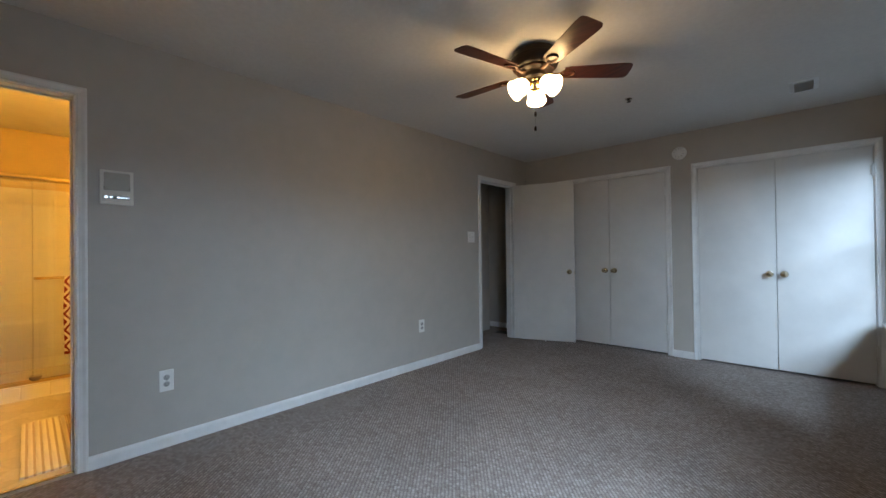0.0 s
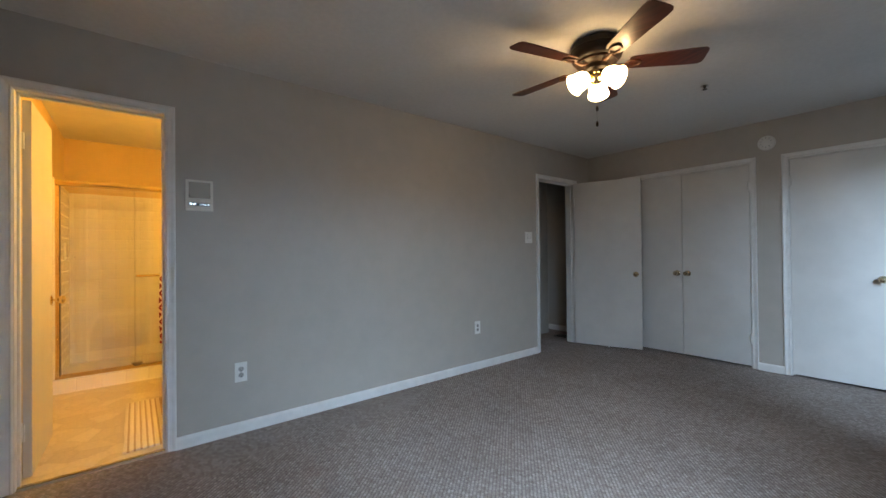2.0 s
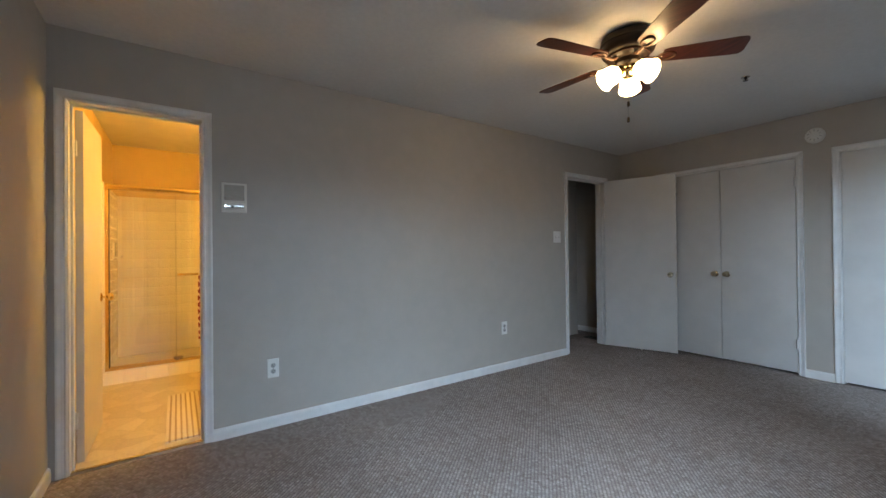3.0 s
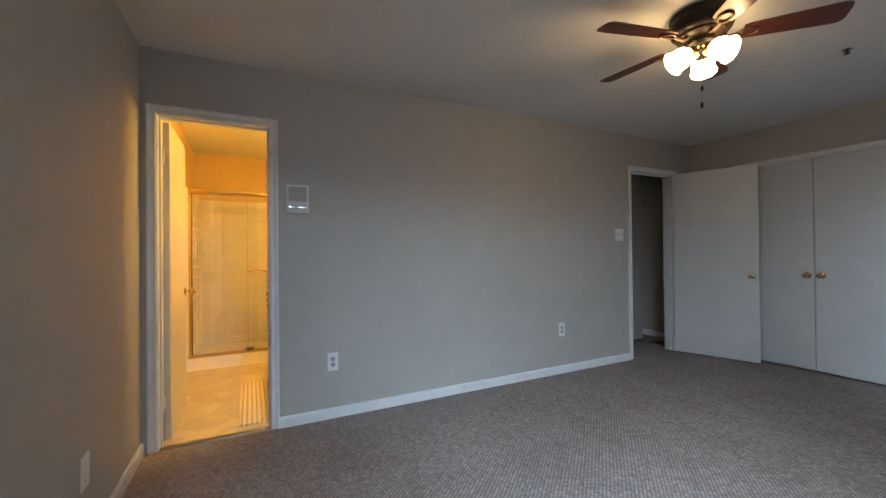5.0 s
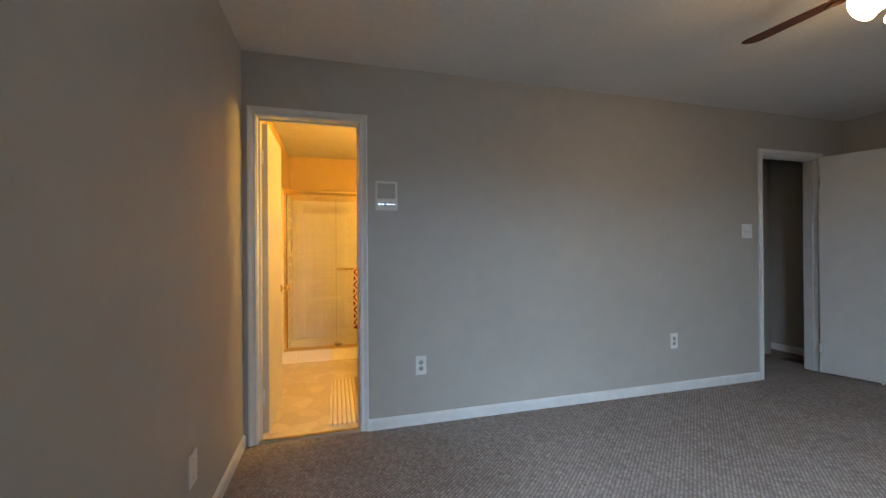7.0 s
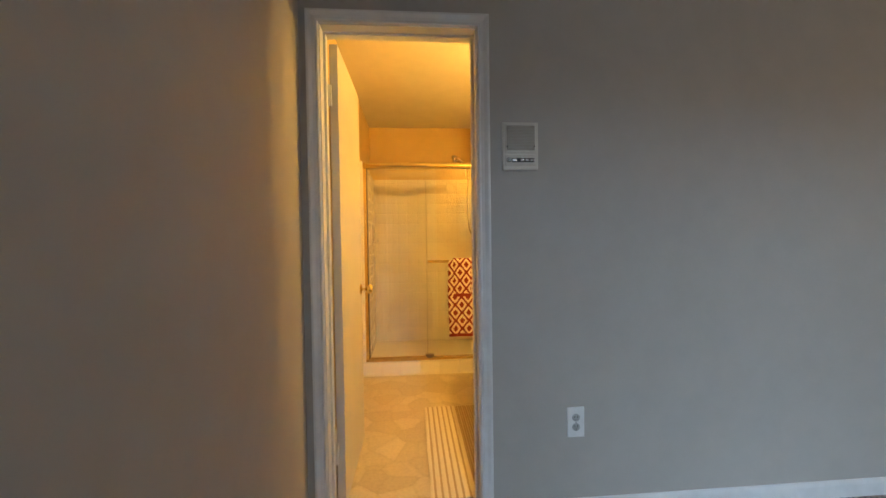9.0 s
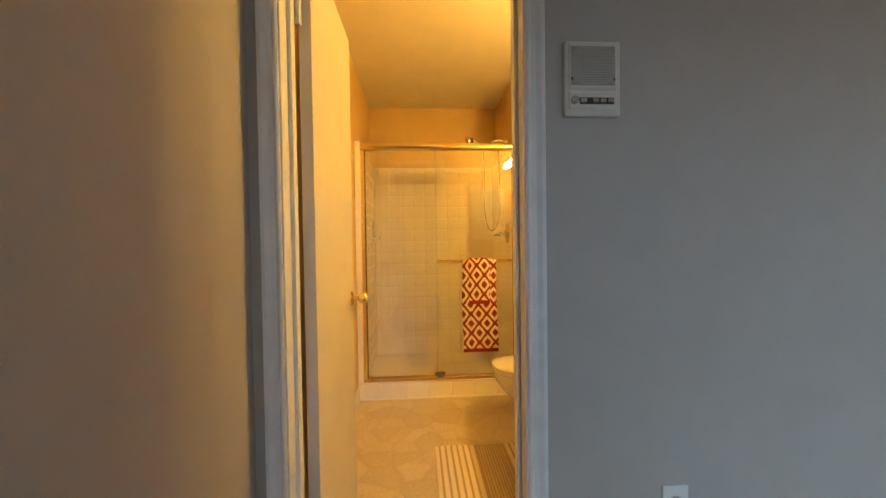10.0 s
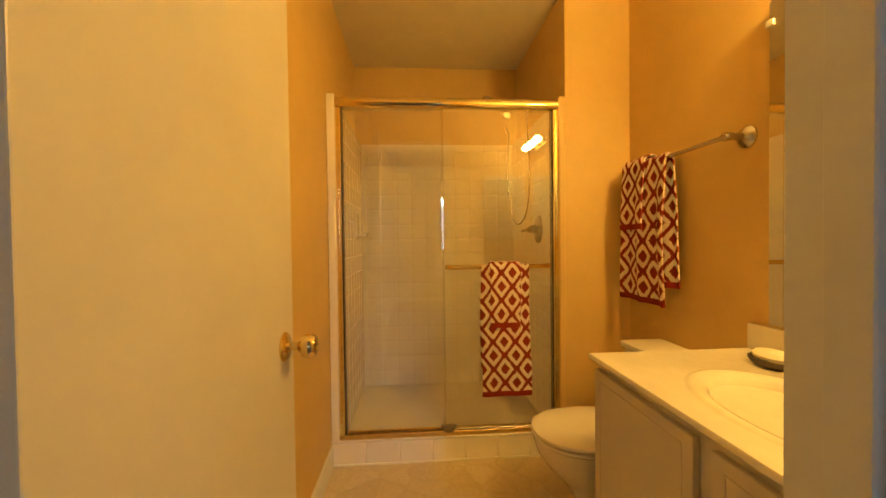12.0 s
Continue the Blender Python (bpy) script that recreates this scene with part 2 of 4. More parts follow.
d = math_node(m, "MINIMUM", cell(0.0), cell(0.5))
ring = math_node(m, "MULTIPLY", math_node(m, "GREATER_THAN", d, 0.195), math_node(m, "LESS_THAN", d, 0.375))
inside = math_node(m, "GREATER_THAN", sp.outputs[1], 0.026)
fac = math_node(m, "MULTIPLY", ring, inside)
mx = N(m, "ShaderNodeMix")
mx.data_type = "RGBA"
mx.inputs[6].default_value = (0.22, 0.024, 0.022, 1)
mx.inputs[7].default_value = (0.80, 0.70, 0.60, 1)
L(m, fac, mx.inputs[0])
L(m, mx.outputs[2], bsdf(m).inputs["Base Color"])
terry = N(m, "ShaderNodeTexNoise", Scale=420.0, Detail=2.0)
L(m, uv.outputs[0], terry.inputs["Vector"])
bp = N(m, "ShaderNodeBump", Strength=0.7, Distance=0.003)
L(m, math_node(m, "ADD", terry.outputs[0], math_node(m, "MULTIPLY", fac, 0.5)), bp.inputs["Height"])
L(m, bp.outputs[0], bsdf(m).inputs["Normal"])
M["towel"] = m

# bath mat: cream and tan ribs
m = mat("ribbed_mat", (0.6, 0.5, 0.36), 0.95, 0, 0.1)
pos = N(m, "ShaderNodeNewGeometry").outputs["Position"]
sp2 = N(m, "ShaderNodeSeparateXYZ")
L(m, pos, sp2.inputs[0])
tt = N(m, "ShaderNodeTexNoise", Scale=140.0, Detail=2.0)
L(m, pos, tt.inputs["Vector"])
saw = math_node(m, "ABSOLUTE", math_node(m, "SUBTRACT", math_node(m, "FRACT", math_node(m, "ADD", math_node(m, "DIVIDE", sp2.outputs[1], 0.032), math_node(m, "MULTIPLY", tt.outputs[0], 0.22))), 0.5))
ribs = ramp(m, saw, [(0.12, (0.46, 0.36, 0.25)), (0.24, (0.76, 0.69, 0.57))])
fine = math_node(m, "ABSOLUTE", math_node(m, "SUBTRACT", math_node(m, "FRACT", math_node(m, "ADD", math_node(m, "DIVIDE", sp2.outputs[1], 0.0145), math_node(m, "MULTIPLY", tt.outputs[0], 0.3))), 0.5))
band = math_node(m, "LESS_THAN", math_node(m, "ABSOLUTE", math_node(m, "SUBTRACT", sp2.outputs[1], 0.702)), 0.080)
mx = N(m, "ShaderNodeMix")
mx.data_type = "RGBA"
L(m, band, mx.inputs[0])
L(m, ribs, mx.inputs[6])
L(m, ramp(m, fine, [(0.10, (0.40, 0.31, 0.20)), (0.35, (0.56, 0.47, 0.34))]), mx.inputs[7])
L(m, mx.outputs[2], bsdf(m).inputs["Base Color"])
bp = N(m, "ShaderNodeBump", Strength=0.6, Distance=0.004)
L(m, tt.outputs[0], bp.inputs["Height"])
L(m, bp.outputs[0], bsdf(m).inputs["Normal"])
M["mat"] = m


def pane_material(name, tint, extra, film=0.0):
    g = bpy.data.materials.new(name)
    g.use_nodes = True
    nt_ = g.node_tree
    nt_.nodes.clear()
    out = nt_.nodes.new("ShaderNodeOutputMaterial")
    mix = nt_.nodes.new("ShaderNodeMixShader")
    tr = nt_.nodes.new("ShaderNodeBsdfTransparent")
    tr.inputs[0].default_value = (*tint, 1)
    gl = nt_.nodes.new("ShaderNodeBsdfGlossy")
    gl.inputs["Roughness"].default_value = 0.015
    lw = nt_.nodes.new("ShaderNodeLayerWeight")
    pw_ = nt_.nodes.new("ShaderNodeMath")
    pw_.operation = "POWER"
    pw_.inputs[1].default_value = 4.0
    mul = nt_.nodes.new("ShaderNodeMath")
    mul.operation = "MULTIPLY_ADD"
    mul.inputs[1].default_value = 0.8
    mul.inputs[2].default_value = extra
    nt_.links.new(lw.outputs["Facing"], pw_.inputs[0])
    nt_.links.new(pw_.outputs[0], mul.inputs[0])
    nt_.links.new(mul.outputs[0], mix.inputs[0])
    nt_.links.new(tr.outputs[0], mix.inputs[1])
    nt_.links.new(gl.outputs[0], mix.inputs[2])
    nt_.links.new(mix.outputs[0], out.inputs[0])
    if film:
        # uneven matt film: pale diffuse mixed in, makes the glass milky
        ns_ = nt_.nodes.new("ShaderNodeTexNoise")
        ns_.inputs["Scale"].default_value = 5.0
        ns_.inputs["Detail"].default_value = 6.0
        pos_ = nt_.nodes.new("ShaderNodeNewGeometry")
        nt_.links.new(pos_.outputs["Position"], ns_.inputs["Vector"])
        am = nt_.nodes.new("ShaderNodeMapRange")
        am.inputs["From Min"].default_value, am.inputs["From Max"].default_value = 0.3, 0.7
        am.inputs["To Min"].default_value, am.inputs["To Max"].default_value = film * 0.6, film * 1.4
        nt_.links.new(ns_.outputs[0], am.inputs["Value"])
        df = nt_.nodes.new("ShaderNodeBsdfDiffuse")
        df.inputs[0].default_value = (0.82, 0.74, 0.62, 1)
        mix2 = nt_.nodes.new("ShaderNodeMixShader")
        nt_.links.new(am.outputs[0], mix2.inputs[0])
        nt_.links.new(mix.outputs[0], mix2.inputs[1])
        nt_.links.new(df.outputs[0], mix2.inputs[2])
        nt_.links.new(mix2.outputs[0], out.inputs[0])
    return g


M["glass"] = pane_material("shower_glass", (1.0, 1.0, 0.99), 0.105, 0.045)
M["window_glass"] = pane_material("window_glass", (0.97, 0.98, 0.98), 0.05)
M["mirror"] = mat("mirror_silver", (0.90, 0.91, 0.90), 0.01, 1.0)


def glow(name, color, strength):
    g = mat(name, (0.8, 0.78, 0.72), 0.4)
    bsdf(g).inputs["Emission Color"].default_value = (*color, 1)
    bsdf(g).inputs["Emission Strength"].default_value = strength
    return g


M["globe"] = glow("lit_frosted_glass", (1.0, 0.66, 0.30), FAN_GLOW)
M["fan_bulb"] = glow("lit_fan_bulb", (1.0, 0.66, 0.30), FAN_BULB)
M["bulb"] = glow("lit_bulb", (1.0, 0.585, 0.118), VANITY_GLOW)


# ---------------------------------------------------------------- mesh tools
def part(name, bm, material, parent=None, label="", smooth=False):
    me = bpy.data.meshes.new(name)
    bmesh.ops.recalc_face_normals(bm, faces=bm.faces)
    bm.to_mesh(me)
    bm.free()
    me.materials.append(M[material])
    if smooth:
        for p in me.polygons:
            p.use_smooth = True
        me.set_sharp_from_angle(angle=radians(38))
    ob = new(name, me)
    if parent is not None:
        ob.parent = parent
    return tagged(ob, label)


def thing(name, at, label, category, group="", kind="", turn=0.0):
    ob = new(name)
    ob.empty_display_size = 0.05
    ob.matrix_world = pose(*at, 0, 0, turn)
    return tagged(ob, label, category, group, kind)


def box(x0, x1, y0, y1, z0, z1, bevel=0.0, seg=2, bm=None):
    bm = bm or bmesh.new()
    r = bmesh.ops.create_cube(bm, size=1.0, matrix=Matrix.LocRotScale(((x0 + x1) / 2, (y0 + y1) / 2, (z0 + z1) / 2), None, (abs(x1 - x0), abs(y1 - y0), abs(z1 - z0))))
    if bevel:
        es = list({e for v in r["verts"] for e in v.link_edges})
        bmesh.ops.bevel(bm, geom=es, offset=bevel, segments=seg, affect="EDGES", profile=0.6)
    return bm


def lathe(profile, n=32, m=None, bm=None):
    """profile: (radius, height) pairs, spun about z; m places the result."""
    bm = bm or bmesh.new()
    m = m or Matrix.Identity(4)
    rings = []
    for r, z in profile:
        if r < 1e-5:
            rings.append([bm.verts.new(m @ Vector((0, 0, z)))])
        else:
            rings.append([bm.verts.new(m @ Vector((r * math.cos(2 * math.pi * i / n), r * math.sin(2 * math.pi * i / n), z))) for i in range(n)])
    for a, b in zip(rings, rings[1:]):
        for i in range(n):
            j = (i + 1) % n
            q = [a[i % len(a)], a[j % len(a)], b[j % len(b)], b[i % len(b)]]
            q = list(dict.fromkeys(q))
            if len(q) > 2:
                bm.faces.new(q)
    for ring_, flip in ((rings[0], True), (rings[-1], False)):
        if len(ring_) > 2:
            bm.faces.new(ring_[::-1] if flip else ring_)
    return bm


def loft(rings, cap=True, bm=None):
    bm = bm or bmesh.new()
    vs = [[bm.verts.new(p) for p in r] for r in rings]
    n = len(vs[0])
    for a, b in zip(vs, vs[1:]):
        for i in range(n):
            j = (i + 1) % n
            bm.faces.new((a[i], a[j], b[j], b[i]))
    if cap:
        bm.faces.new(vs[0][::-1])
        bm.faces.new(vs[-1])
    return bm


def tube(points, r, n=12, bm=None):
    """A round bar through the points."""
    pts = [Vector(p) for p in points]
    rings = []
    up = Vector((0, 0, 1))
    for i, p in enumerate(pts):
        d_ = (pts[min(i + 1, len(pts) - 1)] - pts[max(i - 1, 0)]).normalized()
        a = d_.cross(up)
        if a.length < 1e-3:
            a = d_.cross(Vector((1, 0, 0)))
        a.normalize()
        b = d_.cross(a).normalized()
        rr = r[i] if isinstance(r, (list, tuple)) else r
        rings.append([p + a * rr * math.cos(2 * math.pi * k / n) + b * rr * math.sin(2 * math.pi * k / n) for k in range(n)])
    return loft(rings, True, bm)


def oval(cx, cy, rx, ry, z, n=40, power=2.0, back=None):
    pts = []
    for i in range(n):
        a = 2 * math.pi * i / n
        c, s_ = math.cos(a), math.sin(a)
        x = math.copysign(abs(c) ** (2 / power), c) * rx
        y = math.copysign(abs(s_) ** (2 / power), s_) * ry
        if back is not None and y > back:
            y = back
        pts.append((cx + x, cy + y, z))
    return pts


def wall(name, axis, face, thick, a0, a1, z0, z1, holes, material, label, other=None):
    """A wall with through openings. axis 'x': it stands at x = face and runs along y; thick may be negative. Cut into blocks between the openings."""
    bm = bmesh.new()
    cuts = sorted({a0, a1, *(h[0] for h in holes), *(h[1] for h in holes)})
    for c0, c1 in zip(cuts, cuts[1:]):
        spans = [(z0, z1)]
        for h in holes:
            if h[0] <= c0 + 1e-6 and h[1] >= c1 - 1e-6:
                spans = [s_ for s_ in ((z0, h[2]), (h[3], z1)) if s_[1] - s_[0] > 1e-4]
        for s0, s1 in spans:
            f0, f1 = sorted((face, face + thick))
            if axis == "x":
                box(f0, f1, c0, c1, s0, s1, bm=bm)
            else:
                box(c0, c1, f0, f1, s0, s1, bm=bm)
    bmesh.ops.remove_doubles(bm, verts=bm.verts, dist=1e-5)
    ob = part(name, bm, material, None, label)
    if other:
        # the far face takes the paint of the room behind
        ob.data.materials.append(M[other])
        for p in ob.data.polygons:
            v = p.center[0 if axis == "x" else 1]
            if abs(v - (face + thick)) < 1e-4:
                p.material_index = 1
    return tagged(ob, label, "wall", kind="structure")


def on_west(a, b, c):
    return Vector((XW + c, a, b))


def on_bath(a, b, c):
    return Vector((XB - c, a, b))


def on_north(a, b, c):
    return Vector((a, YN - c, b))


def on_hall(a, b, c):
    return Vector((XB - c, a, b))


CASING = [(0, 0), (0, 0.010), (0.004, 0.013), (0.009, 0.013), (0.013, 0.0095), (0.026, 0.0115), (0.034, 0.0155), (0.039, 0.018), (0.047, 0.018), (0.049, 0.015), (0.049, 0)]


def casing(name, at, a0, a1, top, reveal=0.005):
    """Moulded trim mitred round three sides of an opening."""
    bm = bmesh.new()
    rings = []
    for k in range(4):
        ring_ = []
        for o, c in CASING:
            o = o + reveal
            a = a0 - o if k < 2 else a1 + o
            b = 0.004 if k in (0, 3) else top + o
            ring_.append(at(a, b, c - 0.002))
        rings.append(ring_)
    loft(rings, True, bm)
    return part(name, bm, "trim")


def knob(parent, at, axis, material="brass", r=0.026, label=""):
    """A round door knob on its rose; axis is the way out of the door."""
    m_ = Matrix.Translation(at) @ Vector(axis).to_track_quat("Z", "Y").to_matrix().to_4x4()
    k = part("knob", lathe([(0.008, 0.004), (0.0095, 0.030), (0.014, 0.034), (r * 0.86, 0.040), (r, 0.050), (r * 0.97, 0.060), (r * 0.78, 0.067), (r * 0.35, 0.069), (r * 0.3, 0.066), (0, 0.066)], 28, m_), material, parent, label, True)
    part("rose", lathe([(0.031, 0.0), (0.031, 0.003), (0.027, 0.007), (0.012, 0.010), (0, 0.010)], 28, m_), material, parent, "", True)
    return k


# ---------------------------------------------------------------- structure
J = 0.019  # jamb board
wall("wall_west", "x", XW, -WT, YS - WT, 6.4, 0, 2.5, [(D1[0] - J, D1[1] + J, 0, D1[2] + J), (D2[0] - J, D2[1] + J, 0, D2[2] + J)], "wall", "greige painted plaster wall with two doorways", "bath_wall")
wall("wall_south", "y", YS, -WT, XW, XE + 0.14, 0, 2.5, [], "wall", "greige painted plaster wall, plain")
wall("wall_north", "y", YN, WT, XW, XE + 0.14, 0, 2.5, [(C1[0] - J, C1[1] + J, 0, C1[2] + J), (C2[0] - J, C2[1] + J, 0, C2[2] + J)], "wall", "greige painted wall with two closet openings")
wall("wall_east", "x", XE, 0.14, YS, YN, 0, 2.5, [(w0, w1, SILL, HEAD) for w0, w1 in WIN], "wall", "greige painted wall with two windows")
wall("wall_closet_back", "y", 5.95, 0.1, XW, XE + 0.14, 0, 2.5, [], "wall", "plain closet back wall")
wall("wall_closet_side", "x", XE, 0.14, YN + WT, 5.95, 0, 2.5, [], "wall", "plain closet side wall")
tagged(part("floor", box(XW, XE, YS, YN, -0.12, 0.0), "carpet"), "grey-brown flecked berber carpet in looped rows", "carpet", kind="structure")
tagged(part("floor_closet", box(XW, XE + 0.14, YN, 5.95, -0.12, 0.0), "carpet"), "grey-brown berber carpet inside the closets", "carpet", kind="structure")
tagged(part("ceiling", box(XW, XE + 0.14, YS, 5.95, CEIL, CEIL + 0.12), "ceiling"), "off-white ceiling with fine stipple texture", "ceiling", kind="structure")

# hall behind the second doorway
XH = -3.95
tagged(part("floor_hall", box(XH - 0.1, XW, 3.2, 6.4, -0.12, -0.001), "carpet"), "grey-brown berber carpet in the dark hall", "carpet", kind="structure")
tagged(part("ceiling_hall", box(XH, XB, 3.2, 6.4, 2.43, 2.53), "ceiling"), "plain hall ceiling in the dark", "ceiling", kind="structure")
wall("wall_hall_west", "x", -3.44, -0.5, 3.2, 5.18, 0, 2.43, [], "wall", "greige hall wall in shade")
wall("wall_hall_north", "y", 5.42, 0.1, XH, XB, 0, 2.43, [], "wall", "greige hall end wall in shade")
wall("wall_hall_end", "x", XH, -0.1, 5.18, 5.52, 0, 2.43, [], "wall", "greige hall recess wall in shade")
wall("wall_hall_south", "y", 3.2, -0.1, XH, XB, 0, 2.43, [], "wall", "greige hall wall in shade")

# bathroom shell
wall("wall_bath_left", "y", YSB, -WT, XBK - 0.1, XB, 0, 2.5, [], "bath_wall", "tan painted bathroom wall")
wall("wall_bath_mirror", "y", YB, 0.1, XJ - 0.002, XB, 0, 2.5, [], "bath_wall", "tan painted bathroom wall with mirror and towel bar")
wall("wall_bath_stub", "y", YJ, YB + 0.1 - YJ, XBK - 0.1, XJ, 0, 2.5, [], "bath_wall", "tan painted stub wall beside the shower")
wall("wall_bath_back", "x", XBK - 0.012, -0.1, YSB, YJ, 0, 2.5, [], "bath_wall", "tan painted wall above the shower tiles")
tagged(part("ceiling_bath", box(XBK - 0.1, XB, YSB, YB + 0.1, BCEIL, BCEIL + 0.1), "bath_ceiling"), "cream painted bathroom ceiling", "ceiling", kind="structure")
tagged(part("floor_bath", box(XBK - 0.1, XW - 0.055, YSB, YB, -0.12, 0.002), "vinyl"), "cream sheet vinyl printed with irregular flagstones", "floor", kind="structure")
tagged(part("threshold", box(XW - 0.060, XW - 0.038, D1[0], D1[1], 0.0, 0.007, 0.003), "brass"), "thin brass edge strip between carpet and vinyl", "threshold", kind="structure")


def baseboard(p0, p1, out, material="trim", label="white painted baseboard with an eased top edge", h=0.075, t=0.013):
    p0, p1, out = Vector(p0), Vector(p1), Vector(out)
    prof = [(0, 0.001), (t, 0.001), (t, h - 0.018), (t - 0.003, h - 0.008), (t - 0.008, h - 0.001), (0, h)]
    bm = loft([[p + out * c + Vector((0, 0, z)) for c, z in prof] for p in (p0, p1)])
    return tagged(part("baseboard", bm, material), label, "baseboard", kind="structure")


CW = 0.054  # casing with its reveal
baseboard((XW, D1[1] + CW, 0), (XW, D2[0] - CW, 0), (1, 0, 0))
baseboard((XW, D2[1] + CW, 0), (XW, YN, 0), (1, 0, 0))
baseboard((XW + 0.001, YS, 0), (XE, YS, 0), (0, 1, 0))
baseboard((XE, YS + 0.014, 0), (XE, YN, 0), (-1, 0, 0))
baseboard((C1[1] + CW, YN, 0), (C2[0] - CW, YN, 0), (0, -1, 0))
baseboard((XW + 0.014, YN, 0), (C1[0] - CW, YN, 0), (0, -1, 0))
baseboard((XH, 5.42, 0), (XB, 5.42, 0), (0, -1, 0), h=0.075)
baseboard((XB, YSB, 0), (-4.64, YSB, 0), (0, 1, 0), label="white painted bathroom baseboard", h=0.10)
baseboard((XJ, YJ + 0.0, 0), (XJ, YB, 0), (1, 0, 0), label="white painted bathroom baseboard", h=0.10)


def doorway(name, axis, a0, a1, top, depth, stop_at, label):
    """Jamb boards and stops lining an opening."""
    ob = thing(name, (0, 0, 0), label, "door frame", kind="structure")
    f0, f1 = depth
    s0, s1 = stop_at

    def put(n, a, b, c, d_, z0, z1):
        part(n, box(a, b, c, d_, z0, z1, 0.0015, 1) if axis == "x" else box(c, d_, a, b, z0, z1, 0.0015, 1), "trim", ob)
    put("side_jamb", f0, f1, a0 - J, a0, 0.001, top)
    put("side_jamb", f0, f1, a1, a1 + J, 0.001, top)
    put("head_jamb", f0, f1, a0 - J, a1 + J, top, top + J)
    put("stop", s0, s1, a0, a0 + 0.011, 0.001, top - 0.011)
    put("stop", s0, s1, a1 - 0.011, a1, 0.001, top - 0.011)
    put("head_stop", s0, s1, a0, a1, top - 0.011, top)
    return ob


f1_ = doorway("door_frame", "x", *D1, (XB - 0.001, XW + 0.001), (XB + 0.034, XB + 0.066), "white painted bathroom door frame with stops")
tagged(casing("trim_bath_door", on_west, *D1), "white moulded casing round the bathroom doorway", "door casing", kind="structure")
tagged(casing("trim_bath_door_inner", on_bath, *D1), "white moulded casing inside the bathroom", "door casing", kind="structure")
f2_ = doorway("door_frame", "x", *D2, (XB - 0.001, XW + 0.001), (XW - 0.076, XW - 0.040), "white painted hall door frame with stops")
tagged(casing("trim_hall_door", on_west, *D2), "white moulded casing round the hall doorway", "door casing", kind="structure")
tagged(casing("trim_hall_door_outer", on_hall, *D2), "white moulded casing on the hall side", "door casing", kind="structure")
for c_ in (C1, C2):
    doorway("door_frame", "y", *c_, (YN + 0.001, YN + WT), (YN + 0.040, YN + 0.056), "white painted closet frame")
    tagged(casing("trim_closet", on_north, *c_), "white moulded casing round the double closet", "door casing", kind="structure")
# strike plate on the bathroom jamb
sp_ = part("strike_plate", box(XB - 0.003, XB + 0.018, D1[1] - 0.0015, D1[1] + 0.002, 0.858, 0.904, 0.001, 1), "dull_gold", f1_, "tarnished strike plate")
part("latch_hole", box(XB + 0.002, XB + 0.013, D1[1] - 0.0025, D1[1] + 0.002, 0.868, 0.894), "dark", sp_)


# ---------------------------------------------------------------- doors
def hinge(parent, x, y, z, leaf=(0, 1), material="trim"):
    h_ = part("hinge", lathe([(0.0065, -0.045), (0.0065, 0.045), (0.004, 0.049), (0, 0.050)], 12, Matrix.Translation((x, y, z))), material, parent, "", True)
    ax, ay = leaf
    px, py = abs(ay) * 0.016 + 0.0015, abs(ax) * 0.016 + 0.0015
    part("hinge_plate", box(x + ax * 0.012 - px, x + ax * 0.012 + px, y + ay * 0.012 - py, y + ay * 0.012 + py, z - 0.044, z + 0.044, 0.001, 1), material, h_)


# bathroom door, swung in against the left wall
door = thing("door_1", (XB - 0.020, -0.004, 0), "cream white flush bathroom door standing wide open", "door", kind="structure", turn=-0.6)
LW = 0.607
leaf_ = part("leaf", box(-LW, 0.0, 0.0, 0.035, 0.010, 2.022, 0.002, 2), "bath_door", door)
knob(door, (-LW + 0.060, 0.035, 0.900), (0, 1, 0), label="polished brass knob")
knob(door, (-LW + 0.060, 0.0, 0.900), (0, -1, 0), label="polished brass knob")
part("latch_plate", box(-LW - 0.0015, -LW + 0.002, 0.006, 0.029, 0.872, 0.928, 0.0005, 1), "brass", door, "brass latch plate")
for hz in (0.25, 1.80):
    hinge(door, 0.006, -0.004, hz, (0, 1))
    part("hinge_leaf", box(-0.002, 0.016, -0.006, 0.001, hz - 0.044, hz + 0.044, 0.001, 1), "trim", door)

# hall door, swung into the bedroom
door = thing("door_2", (XW + 0.022, D2[1] - 0.012, 0), "white flush hall door standing open into the bedroom", "door", kind="structure", turn=19.5)
part("leaf", box(0.0, 0.762, -0.035, 0.0, 0.016, 2.040, 0.002, 2), "door", door)
knob(door, (0.700, -0.035, 0.900), (0, -1, 0), material="aged_brass", label="aged brass knob")
knob(door, (0.700, 0.0, 0.900), (0, 1, 0), material="aged_brass", label="aged brass knob")
part("latch_plate", box(0.7605, 0.7635, -0.029, -0.006, 0.872, 0.928, 0.0005, 1), "brass", door, "brass latch plate")
part("door_stop", box(0.385, 0.400, -0.030, -0.012, 0.0, 0.018, 0.001, 1), "plastic", door, "small white stub under the door edge")
for hz in (0.25, 1.80):
    hinge(door, -0.004, -0.042, hz, (1, 0))

